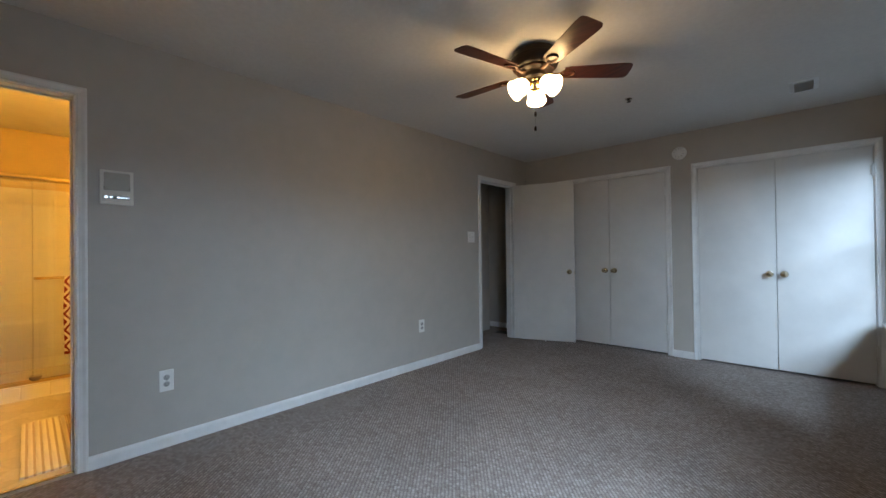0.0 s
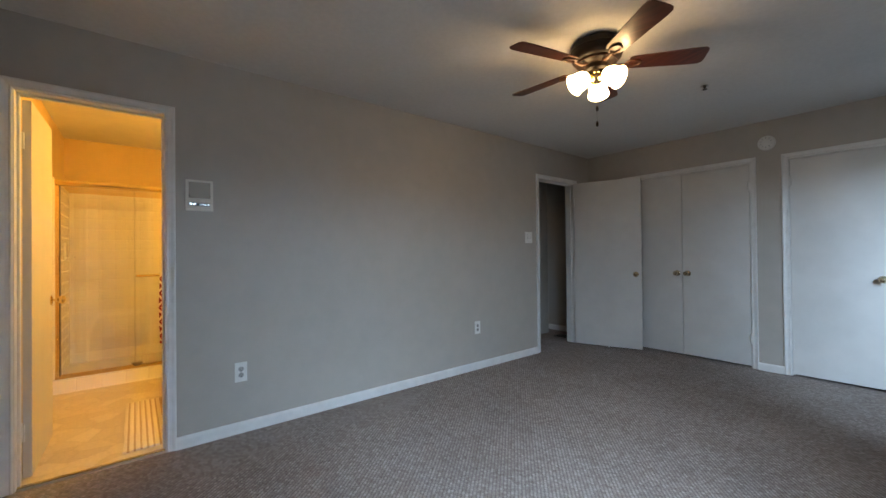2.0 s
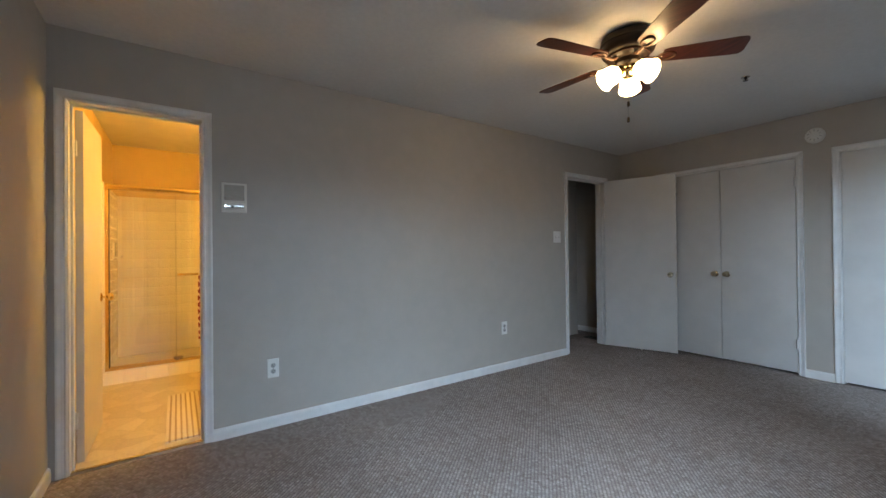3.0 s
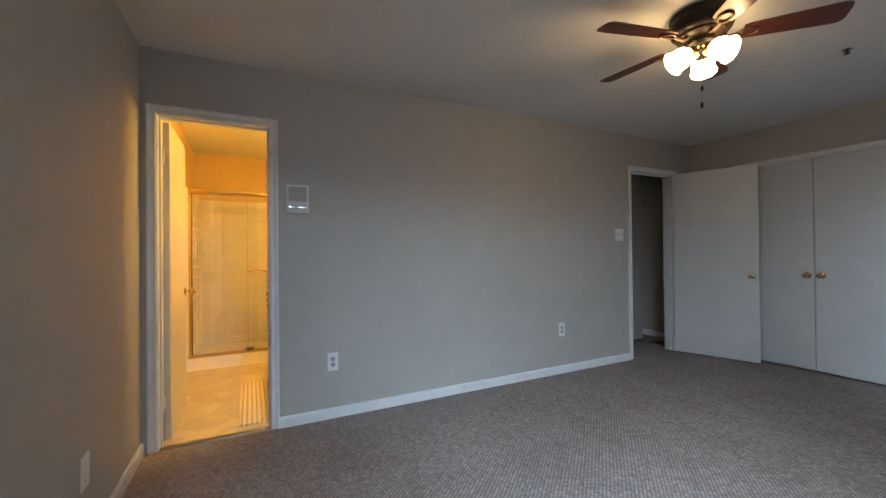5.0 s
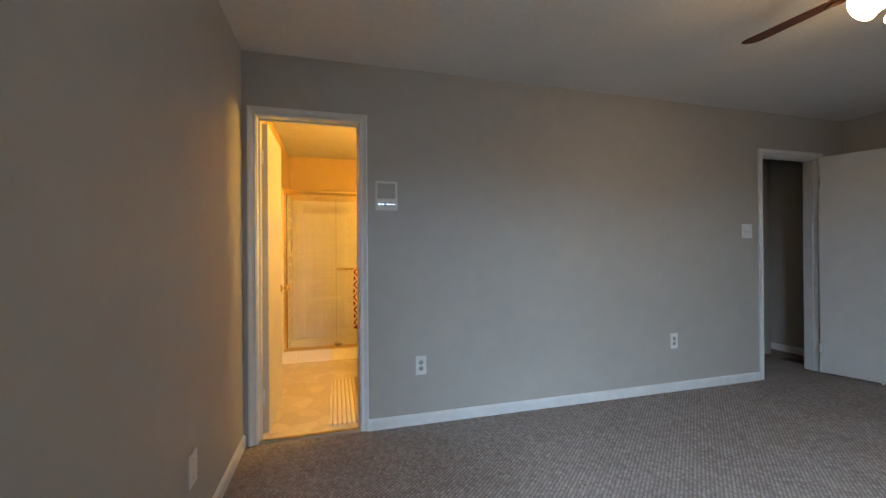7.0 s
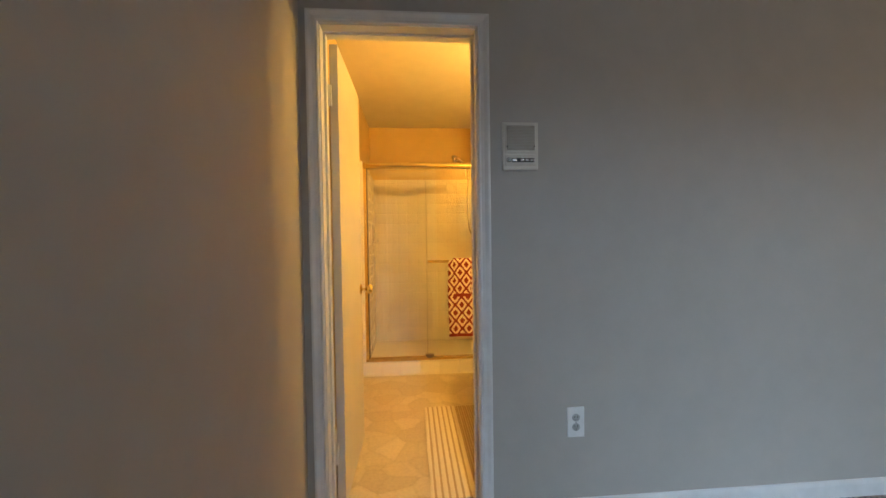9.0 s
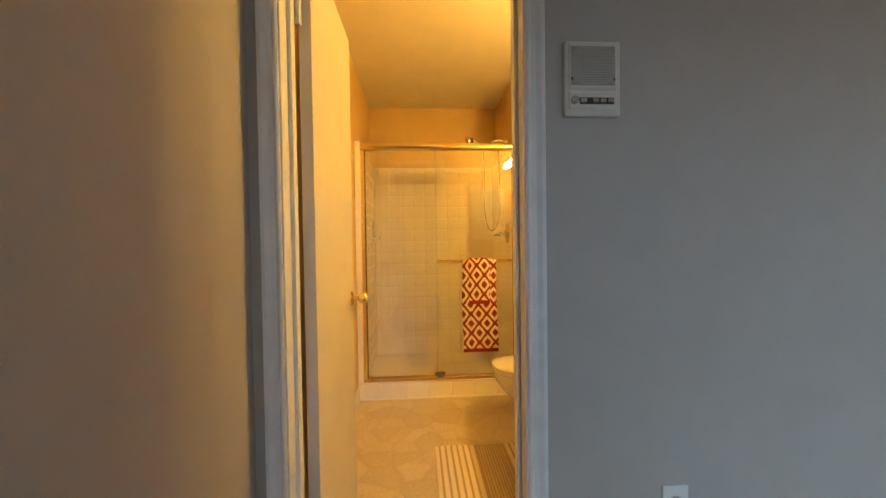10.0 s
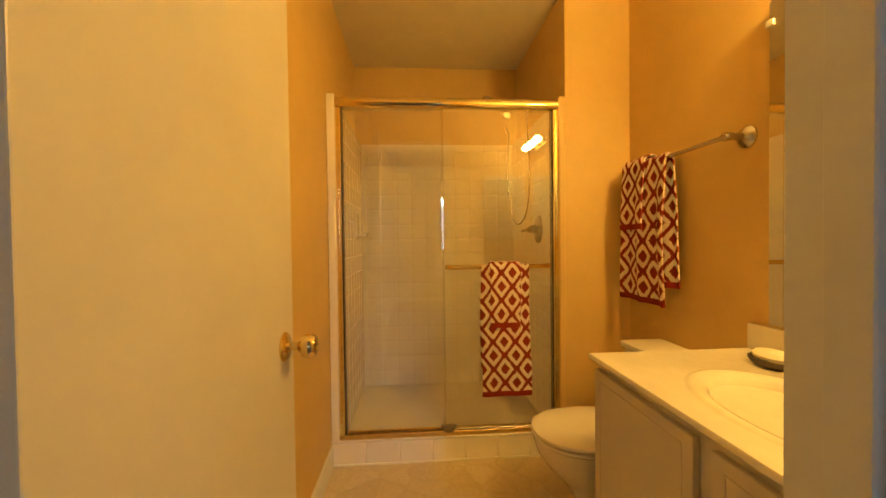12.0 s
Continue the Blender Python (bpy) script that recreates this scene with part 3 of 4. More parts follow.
# closet doors in pairs
for (a0, a1, top), seam in ((C1, -1.690), (C2, -0.153)):
    for lo, hi, side in ((a0 + 0.003, seam - 0.0025, 0), (seam + 0.0025, a1 - 0.003, 1)):
        cd = thing("closet_door", (lo, YN + 0.003, 0), "white painted flush closet door, closed", "closet door", "closet doors in pairs", "structure")
        w_ = hi - lo
        part("leaf", box(0, w_, 0, 0.034, 0.024 if side else 0.021, top - 0.004, 0.002, 2), "door", cd)
        knob(cd, ((w_ - 0.050) if side == 0 else 0.050, 0.0, 0.922), (0, -1, 0), material="aged_brass", label="aged brass knob")
        for hz in (0.290, 1.810):
            hinge(cd, -0.002 if side == 0 else w_ + 0.002, -0.006, hz, (1 if side == 0 else -1, 0))

# ---------------------------------------------------------------- windows
for k, (w0, w1) in enumerate(WIN, 1):
    win = thing("window_%d" % k, (XE, w0, 0), "white double-hung window with divided panes, daylight behind", "window", kind="structure")
    W_ = w1 - w0
    fr = part("window_frame", box(0.06, 0.138, 0.0, 0.035, SILL, HEAD), "trim", win)
    part("window_frame", box(0.06, 0.138, W_ - 0.035, W_, SILL, HEAD), "trim", win)
    part("window_frame", box(0.06, 0.138, 0.035, W_ - 0.035, HEAD - 0.035, HEAD), "trim", win)
    part("window_frame", box(0.06, 0.138, 0.035, W_ - 0.035, SILL, SILL + 0.04), "trim", win)
    part("window_sill", box(-0.112, 0.06, -0.135, W_ + 0.135, SILL - 0.026, SILL, 0.006), "trim", win, "white painted window stool")
    part("apron", box(-0.016, 0.0, -0.06, W_ + 0.06, SILL - 0.09, SILL - 0.026, 0.003), "trim", win)
    part("casing", box(-0.016, 0.0, -0.060, 0.0, SILL, HEAD + 0.06, 0.004), "trim", win)
    part("casing", box(-0.016, 0.0, W_, W_ + 0.060, SILL, HEAD + 0.06, 0.004), "trim", win)
    part("casing", box(-0.016, 0.0, 0.0, W_, HEAD, HEAD + 0.06, 0.004), "trim", win)
    mid_ = (SILL + HEAD) / 2
    for z0, z1, xo in ((SILL + 0.04, mid_ + 0.018, 0.075), (mid_ - 0.018, HEAD - 0.035, 0.105)):
        sash = part("sash", box(xo, xo + 0.028, 0.035, 0.075, z0, z1), "trim", win)
        part("stile", box(xo, xo + 0.028, W_ - 0.075, W_ - 0.035, z0, z1), "trim", sash)
        part("rail", box(xo, xo + 0.028, 0.075, W_ - 0.075, z0, z0 + 0.036), "trim", sash)
        part("rail", box(xo, xo + 0.028, 0.075, W_ - 0.075, z1 - 0.036, z1), "trim", sash)
        part("muntin", box(xo + 0.004, xo + 0.024, 0.075, W_ - 0.075, (z0 + z1) / 2 - 0.010, (z0 + z1) / 2 + 0.010), "trim", sash)
        part("muntin", box(xo + 0.005, xo + 0.023, W_ / 2 - 0.010, W_ / 2 + 0.010, z0 + 0.036, z1 - 0.036), "trim", sash)
        pane = part("pane", box(xo + 0.011, xo + 0.015, 0.07, W_ - 0.07, z0 + 0.03, z1 - 0.03), "window_glass", sash)
        pane.visible_shadow = False


# ---------------------------------------------------------------- bedroom things
def ceiling_fan(at, first, radius):
    fan = thing("ceiling_fan", at, "dark bronze hugger ceiling fan with mahogany blades and lit frosted globes", "ceiling fan")
    # heights are measured down from the ceiling
    part("housing", lathe([(0.112, 0.0), (0.139, -0.006), (0.146, -0.020), (0.146, -0.075), (0.139, -0.094), (0.126, -0.105), (0.114, -0.110)], 48), "fan_bronze", fan, "ribbed dark bronze motor housing", True)
    part("ring", lathe([(0.147, -0.040), (0.150, -0.044), (0.150, -0.050), (0.147, -0.054)], 48), "fan_bronze", fan, "", True)
    part("flywheel", lathe([(0.112, -0.106), (0.114, -0.120), (0.100, -0.130), (0.070, -0.134), (0, -0.134)], 40), "fan_bronze", fan, "", True)
    part("band", lathe([(0.1145, -0.108), (0.1165, -0.112), (0.1165, -0.118), (0.1145, -0.122)], 40), "copper", fan, "thin rubbed copper band", True)
    part("switch_cup", lathe([(0.066, -0.132), (0.068, -0.158), (0.058, -0.172), (0.036, -0.178), (0, -0.178)], 36), "fan_bronze", fan, "", True)
    part("fitter", lathe([(0.034, -0.176), (0.030, -0.184), (0.036, -0.196), (0.036, -0.222), (0.026, -0.236), (0.012, -0.242), (0, -0.243)], 32), "brass", fan, "brass light fitter", True)
    for k in range(5):
        a = radians(first - 72 * k)
        turn_ = Matrix.Rotation(a, 4, "Z")
        tilt_ = Matrix.Rotation(radians(-12), 4, "X")
        # blade outline: narrow at the root, wide with rounded corners at the tip
        r0, r1 = 0.180, radius
        half = [(r0, 0.044), (r0 + 0.03, 0.052), (r1 - 0.06, 0.068), (r1 - 0.020, 0.066), (r1 - 0.005, 0.055), (r1, 0.036)]
        outline = half + [(x, -y) for x, y in half[::-1]]
        off = Matrix.Translation((0, 0, -0.130))
        rings = [[turn_ @ off @ tilt_ @ Vector((x, y, z)) for x, y in outline] for z in (-0.003, 0.003)]
        bm = loft(rings)
        ob = part("blade", bm, "mahogany", fan)
        iron = bmesh.new()
        # scrolled iron: an arm and a loop plate under the root of the blade
        arm = [(0.085, 0.0, -0.003), (0.115, 0.0, -0.016), (0.145, 0.0, -0.012), (0.170, 0.0, -0.007)]
        tube([turn_ @ off @ tilt_ @ Vector(p) for p in arm], [0.012, 0.010, 0.010, 0.009], 10, iron)
        loop = [(0.205 + 0.042 * math.cos(t_), 0.027 * math.sin(t_), -0.007) for t_ in [math.pi + 2 * math.pi * i / 20 for i in range(21)]]
        tube([turn_ @ off @ tilt_ @ Vector(p) for p in loop], 0.0065, 8, iron)
        part("blade_iron", iron, "copper", fan, "scrolled copper blade bracket", True)
    for k in range(3):
        a = radians(116 + 120 * k)
        m_ = Matrix.Rotation(a, 4, "Z") @ Matrix.Translation((0.034, 0, -0.184)) @ Matrix.Rotation(radians(180 - 57), 4, "Y")
        s_ = part("socket", lathe([(0.013, 0.0), (0.016, 0.012), (0.024, 0.022), (0.025, 0.034)], 20, m_), "brass", fan, "", True)
        prof = [(0.022, 0.026), (0.038, 0.034), (0.052, 0.052), (0.060, 0.076), (0.061, 0.100), (0.064, 0.118), (0.071, 0.132), (0.067, 0.132), (0.052, 0.118), (0, 0.112)]
        bm = lathe([(r_ * 0.90, z_ * 0.97) for r_, z_ in prof], 28, m_)
        part("shade", bm, "globe", fan, "lit frosted tulip glass shade", True)
        part("bulb", lathe([(0.012, 0.080), (0.022, 0.095), (0.027, 0.112), (0.023, 0.128), (0.012, 0.136), (0, 0.138)], 20, m_), "fan_bulb", s_, "lit bulb in the shade's mouth", True)
    for (dx, dy, ln) in ((0.012, -0.020, 0.185), (-0.012, 0.020, 0.262)):
        c_ = part("pull_chain", tube([(dx, dy, -0.200), (dx, dy, -0.205 - ln)], 0.0008, 6), "nickel", fan)
        part("pull", lathe([(0.0, 0.022), (0.006, 0.018), (0.008, 0.0), (0.006, -0.010), (0, -0.012)], 14, Matrix.Translation((dx, dy, -0.215 - ln))), "fan_bronze", c_, "small dark pull", True)
    return fan


ceiling_fan((-1.191, 2.634, CEIL), 40.1, 0.59)

# sprinkler head
sp_h = thing("sprinkler_head", (-1.01, 3.85, CEIL), "small metal fire sprinkler head in the ceiling", "sprinkler")
part("escutcheon", lathe([(0.027, 0.0), (0.026, -0.003), (0.016, -0.006), (0.010, -0.007)], 24), "nickel", sp_h, "", True)
part("body", lathe([(0.010, -0.006), (0.010, -0.012), (0.006, -0.015), (0.004, -0.024), (0, -0.024)], 16), "bronze", sp_h, "", True)
part("deflector", lathe([(0.016, -0.025), (0.017, -0.027), (0, -0.028)], 20), "bronze", sp_h, "", True)
for sx in (-1, 1):
    part("frame_arm", tube([(sx * 0.009, 0, -0.011), (sx * 0.014, 0, -0.018), (sx * 0.006, 0, -0.025)], 0.002, 6), "brass", sp_h)

# ceiling register
reg = thing("ceiling_register", (0.055, 4.53, CEIL), "small white ceiling air register with slats", "air register")
part("frame", box(-0.085, 0.085, -0.140, 0.140, -0.005, 0.0, 0.002), "trim", reg)
# no duct above: the plate's grey stands for its shade
part("backing", box(-0.055, 0.055, -0.110, 0.110, -0.0065, -0.004), "vent", reg, "grey plate behind the slats, coloured as duct shade")
for i in range(9):
    sl = part("slat", box(-0.055, 0.055, -0.006, 0.006, -0.001, 0.001), "vent", reg)
    sl.matrix_local = pose(0, -0.096 + 0.024 * i, -0.012, 35, 0, 0)

# round sounder above the closets
snd = thing("smoke_alarm", (-0.935, YN, 2.205), "round white alarm on the wall above the closets", "alarm")
mN = Matrix.Rotation(radians(90), 4, "X")
part("base", lathe([(0.070, 0.0), (0.070, 0.010), (0.066, 0.014)], 36, mN), "plastic", snd, "", True)
part("cover", lathe([(0.064, 0.012), (0.062, 0.026), (0.050, 0.034), (0.022, 0.037), (0, 0.037)], 36, mN), "plastic", snd, "", True)
for i in range(10):
    a = 2 * math.pi * i / 10
    part("vent_slot", box(-0.003, 0.003, -0.0015, 0.0015, -0.009, 0.009), "vent", snd).matrix_local = Matrix.Translation((0.043 * math.sin(a), -0.0345, 0.043 * math.cos(a))) @ Matrix.Rotation(a, 4, "Y")


def plate(name, at, turn, w, h, label, category, kind_):
    """A cover plate; its face looks along its own +x."""
    ob = thing(name, at, label, category, turn=turn)
    part("cover_plate", box(0.0, 0.006, -w / 2, w / 2, -h / 2, h / 2, 0.0025, 2), "plastic", ob)
    if kind_ == "outlet":
        for dz in (-0.020, 0.020):
            face = part("socket_face", lathe([(0.0165, 0.004), (0.0165, 0.0078), (0.015, 0.0085), (0, 0.0085)], 24, Matrix.Translation((0, 0, dz)) @ Matrix.Rotation(radians(90), 4, "Y")), "grey", ob, "grey socket face", True)
            for dy in (-0.0062, 0.0062):
                part("slot", box(0.0080, 0.0090, dy - 0.0012, dy + 0.0012, dz - 0.001, dz + 0.008), "dark", face)
            part("ground_hole", lathe([(0.0024, 0.0080), (0.0024, 0.0090), (0, 0.0090)], 10, Matrix.Translation((0, 0, dz - 0.008)) @ Matrix.Rotation(radians(90), 4, "Y")), "dark", face)
        part("screw", lathe([(0.003, 0.005), (0.0025, 0.0072), (0, 0.0074)], 12, Matrix.Rotation(radians(90), 4, "Y")), "nickel", ob)
    elif kind_ == "switch":
        for dy in (-0.023, 0.023):
            s_ = part("switch_slot", box(0.005, 0.0066, dy - 0.006, dy + 0.006, -0.013, 0.013), "grey", ob)
            part("toggle", box(-0.004, 0.011, -0.0045, 0.0045, -0.005, 0.005, 0.001, 1), "plastic", s_).matrix_local = pose(0.008, dy, 0.004, 0, -28, 0)
            for dz in (-0.040, 0.040):
                part("screw", lathe([(0.003, 0.005), (0.0025, 0.0072), (0, 0.0074)], 12, Matrix.Translation((0, dy, dz)) @ Matrix.Rotation(radians(90), 4, "Y")), "nickel", ob)
    else:
        for dz in (-0.036, 0.036):
            part("screw", lathe([(0.003, 0.005), (0.0025, 0.0072), (0, 0.0074)], 12, Matrix.Translation((0, 0, dz)) @ Matrix.Rotation(radians(90), 4, "Y")), "nickel", ob)
    return ob


plate("outlet", (XW, 1.014, 0.403), 0, 0.074, 0.128, "white duplex outlet with grey sockets on greige wall", "outlet", "outlet")
plate("outlet", (XW, 3.172, 0.420), 0, 0.074, 0.128, "white duplex outlet with grey sockets on greige wall", "outlet", "outlet")
plate("light_switch", (XW, 3.990, 1.341), 0, 0.122, 0.126, "white double toggle light switch beside the hall door", "light switch", "switch")
plate("blank_plate", (-1.94, YS, 0.345), 90, 0.090, 0.128, "blank white cover plate low on the wall", "cover plate", "blank")


def intercom(at):
    ob = thing("wall_intercom", at, "almond plastic wall intercom with speaker grille and push buttons", "intercom")
    w, h = 0.148, 0.193
    part("case", box(0.0, 0.016, -w / 2, w / 2, -h / 2, h / 2, 0.004, 2), "almond", ob)
    part("bezel", box(0.014, 0.020, -w / 2 + 0.010, w / 2 - 0.010, -0.028, h / 2 - 0.006, 0.003, 2), "almond", ob)
    part("grille_backing", box(0.019, 0.0208, -0.058, 0.058, -0.018, 0.082, 0.0008, 1), "grille", ob, "grey-brown speaker grille")
    for i in range(16):
        z = -0.013 + 0.006 * i
        reach = 0.058 * min(1.0, (1 - abs((z - 0.032) / 0.052) ** 4) ** 0.5 if abs(z - 0.032) < 0.052 else 0.1)
        part("grille_bar", box(0.0200, 0.0226, -reach, reach, z - 0.0014, z + 0.0014), "grille_bar", ob)
    part("control_panel", box(0.014, 0.0185, -w / 2 + 0.010, w / 2 - 0.010, -h / 2 + 0.018, -0.034, 0.002, 1), "almond", ob)
    mX = Matrix.Rotation(radians(90), 4, "Y")
    part("volume_knob", lathe([(0.010, 0.017), (0.010, 0.028), (0.008, 0.031), (0, 0.031)], 24, Matrix.Translation((0, -0.050, -0.057)) @ mX), "nickel", ob, "round metal volume knob", True)
    part("button_slot", box(0.0180, 0.0192, -0.036, 0.056, -0.066, -0.049), "dark", ob, "dark slot behind the buttons")
    for y in (-0.026, 0.006, 0.026, 0.046):
        part("button", box(0.0185, 0.0235, y - 0.0085, y + 0.0085, -0.063, -0.052, 0.0015, 2), "nickel", ob, "shiny metal push button")
    for y in (-0.056, 0.056):
        part("screw", lathe([(0.0035, 0.019), (0.003, 0.0212), (0, 0.0214)], 12, Matrix.Translation((0, y, -0.002)) @ mX), "dark", ob)
    return ob


intercom((XW, 0.7835, 1.5555))

# floor register in the hall
hr = thing("floor_register", (-3.10, 5.12, 0.0), "dark brown metal floor register in the hall", "floor register")
part("frame", box(-0.16, 0.16, -0.07, 0.07, 0.0, 0.006, 0.002), "bronze", hr)
for i in range(12):
    part("louvre", box(-0.14 + 0.024 * i, -0.130 + 0.024 * i, -0.055, 0.055, 0.005, 0.009), "bronze", hr)


# ---------------------------------------------------------------- bathroom things
CURB = 0.115
XF = XSH + 0.045   # front of the curb
YSL = -0.078       # tiled left side of the shower
YSR = 1.066
# shower base and curb
pan = thing("shower_base", (0, 0, 0), "cream shower pan with a tiled curb", "shower base", kind="structure")
part("pan_floor", box(XBK, XSH - 0.05, YSL, YSR, 0.003, 0.050), "pan", pan)
part("curb", box(XSH - 0.05, XF - 0.006, YSL - 0.036, YSR, 0.003, CURB, 0.006), "grout", pan)
part("curb_cap", box(XSH - 0.052, XF, YSL - 0.036, YSR, CURB - 0.002, CURB + 0.010, 0.004), "pan", pan)
part("caulk_bead", tube([(XF, YSL - 0.03, 0.006), (XF, YSR, 0.006)], 0.006, 8), "soap", pan)
# tall trims beside the shower frame: white left, right one coloured tan for shade
for y0, y1 in ((YSB + 0.001, YSL + 0.004), (YSR - 0.004, YJ - 0.001)):
    tagged(part("trim_shower", box(XSH - 0.045, XSH + 0.040, y0, y1, CURB + 0.010, 1.862, 0.008), "tile" if y0 < 0 else "bath_wall"), "narrow edge strip beside the shower frame", "trim", kind="structure")


def shower_door():
    sd = thing("shower_door", (XSH, 0, 0), "gold framed sliding glass shower door, closed", "shower door")
    y0, y1, z0, z1 = YSL + 0.004, YSR - 0.003, CURB + 0.010, 1.853
    # header: a rounded channel
    prof = [(-0.030, 0.0), (-0.030, 0.046), (-0.022, 0.056), (0.012, 0.056), (0.026, 0.050), (0.034, 0.036), (0.034, 0.018), (0.026, 0.005), (0.016, 0.0)]
    part("header", loft([[(x, y, z1 - 0.056 + z) for x, z in prof] for y in (y0 - 0.006, y1 + 0.006)]), "gold", sd, "rounded gold header rail", True)
    for ya, yb in ((y0, y0 + 0.026), (y1 - 0.026, y1)):
        j = part("side_rail", box(-0.026, 0.026, ya, yb, z0, z1 - 0.056, 0.004), "gold", sd)
        yi = yb + 0.002 if ya < 0.5 else ya - 0.002
        part("gasket", box(-0.020, 0.016, yi - 0.003, yi + 0.003, z0 + 0.012, z1 - 0.058), "rubber", j, "dark rubber gasket")
        part("rail_lip", box(0.024, 0.030, ya + 0.009, ya + 0.015, z0, z1 - 0.058), "gold", j)
    prof = [(-0.030, 0.0), (-0.030, 0.020), (-0.022, 0.020), (-0.018, 0.010), (0.018, 0.010), (0.022, 0.022), (0.027, 0.022), (0.030, 0.019), (0.030, 0.0)]
    part("bottom_track", loft([[(x, y, z0 + z) for x, z in prof] for y in (y0, y1)]), "dull_gold", sd)
    mid_ = 0.458
    gt = 0.0032
    for nm, xo, ya, yb in (("rear_panel", -0.014, y0 + 0.020, mid_ + 0.010), ("front_panel", 0.010, mid_, y1 - 0.018)):
        za, zb = z0 + 0.020, z1 - 0.050
        g = part(nm, box(xo - gt, xo + gt, ya, yb, za, zb), "glass", sd, "clear glass sliding panel")
        g.visible_shadow = False
        part("hanger", box(xo - 0.007, xo + 0.007, ya, yb, zb - 0.004, zb + 0.014), "gold", g)
        part("bottom_rail", box(xo - 0.005, xo + 0.005, ya, yb, za - 0.008, za + 0.006, 0.002, 1), "nickel" if nm == "front_panel" else "dull_gold", g)
    zb = 0.990
    bar = part("towel_bar", tube([(0.024, mid_ + 0.024, zb), (0.046, mid_ + 0.030, zb + 0.001), (0.056, mid_ + 0.046, zb), (0.056, 0.985, zb), (0.048, 1.000, zb), (0.026, 1.004, zb)], 0.0115, 16), "brass", sd, "polished gold towel bar", True)
    for y in (mid_ + 0.024, 1.004):
        part("bar_mount", lathe([(0.013, 0.0), (0.013, 0.010), (0.009, 0.014)], 18, Matrix.Translation((0.012, y, zb)) @ Matrix.Rotation(radians(90), 4, "Y")), "nickel", bar, "", True)
    guide = [oval(0.031, 0.478, rx_, ry_, z0 + z_, 24, 2.4) for rx_, ry_, z_ in ((0.010, 0.020, 0.020), (0.013, 0.028, 0.027), (0.016, 0.038, 0.042), (0.017, 0.042, 0.050), (0.014, 0.039, 0.055), (0.006, 0.020, 0.056))]
    part("door_guide", loft(guide), "guide", sd, "dark dull metal door guide, rounded and wider at the top", True)
    return sd


shower_door()


def towel(name, length_front, length_back, width, r, label, folds, group="", flare=0.0):
    """A towel hung over a bar that runs along local y; front is +x. Origin at the bar."""
    bm = bmesh.new()
    uvl = bm.loops.layers.uv.new("UVMap")
    nu, step = 26, 0.022
    s_list = []
    s_ = 0.0
    half = math.pi * r
    total = length_front + half + length_back
    ns = int(total / step)
    grid, uvs = [], {}
    for i in range(ns + 1):
        s_ = total * i / ns
        row = []
        for j in range(nu + 1):
            u = j / nu
            amp, freq, ph = folds
            if s_ < length_front:
                z = -(length_front - s_)
                x = r
                k = min(1.0, -z / 0.25)
            elif s_ < length_front + half:
                a = (s_ - length_front) / r
                x, z = r * math.cos(a), r * math.sin(a)
                k = 0.0
            else:
                z = -(s_ - length_front - half)
                x = -r
                k = min(1.0, -z / 0.25)
            wave = amp * (math.sin(2 * math.pi * freq * u + ph) + 0.45 * math.sin(2 * math.pi * freq * 2.3 * u + 1.3 * ph + 3 * z))
            side = 1 if x >= 0 else -1
            x2 = x + side * (k * (wave + amp * 1.2) + 0.10 * amp)
            y2 = (u - 0.5) * width * (1 + flare * max(0.0, -z)) * (1 - 0.05 * k * math.sin(3 * z + ph)) + 0.004 * k * math.sin(9 * z + ph)
            v = bm.verts.new((x2, y2, z))
            row.append(v)
            uvs[v] = (u * width, s_ if s_ < length_front + half / 2 else total - s_)
        grid.append(row)
    for a, b in zip(grid, grid[1:]):
        for j in range(nu):
            f_ = bm.faces.new((a[j], a[j + 1], b[j + 1], b[j]))
            for lp in f_.loops:
                lp[uvl].uv = uvs[lp.vert]
    bmesh.ops.recalc_face_normals(bm, faces=bm.faces)
    bmesh.ops.solidify(bm, geom=bm.faces[:], thickness=0.006)
    return tagged(part(name, bm, "towel", None, "", True), label, "towel", group)


tw = towel("bath_towel", 0.655, 0.52, 0.243, 0.0165, "dark red bath towel with cream diamonds on the shower bar", (0.003, 1.6, 0.5), "patterned towels")
tw.matrix_world = pose(XSH + 0.056, 0.771, 0.990, 0, 0, 0)
tw = towel("hand_towel", 0.305, 0.25, 0.155, 0.0300, "dark red hand towel with cream diamonds over the bath towel", (0.002, 1.4, 1.2), "patterned towels")
tw.matrix_world = pose(XSH + 0.056, 0.768, 0.990, 0, 0, 0)

# towel bar on the wall and its towels
tb = thing("towel_bar", (0, YB, 1.462), "brushed nickel towel bar on the tan wall", "towel bar")
part("bar", tube([(-4.545, -0.078, 0), (-3.880, -0.078, 0)], 0.009, 14), "nickel", tb, "", True)
mY = Matrix.Rotation(radians(90), 4, "X")
for bx in (-4.525, -3.903):
    p_ = part("post", lathe([(0.038, 0.0), (0.038, 0.006), (0.030, 0.016), (0.014, 0.026), (0.011, 0.050), (0.013, 0.064), (0.016, 0.078), (0.013, 0.090), (0, 0.094)], 28, Matrix.Translation((bx, 0, 0)) @ mY), "nickel", tb, "", True)
tw = towel("bath_towel", 0.625, 0.55, 0.300, 0.0175, "dark red bath towel with cream diamonds on the wall bar", (0.0095, 1.9, 2.1), "patterned towels", 0.24)
tw.matrix_world = pose(-4.345, YB - 0.078, 1.462, 0, 0, -90)
tw = towel("hand_towel", 0.296, 0.26, 0.175, 0.0370, "dark red hand towel with cream diamonds folded over the bath towel", (0.007, 1.3, 0.4), "patterned towels")
tw.matrix_world = pose(-4.405, YB - 0.078, 1.462, 0, 0, -90)


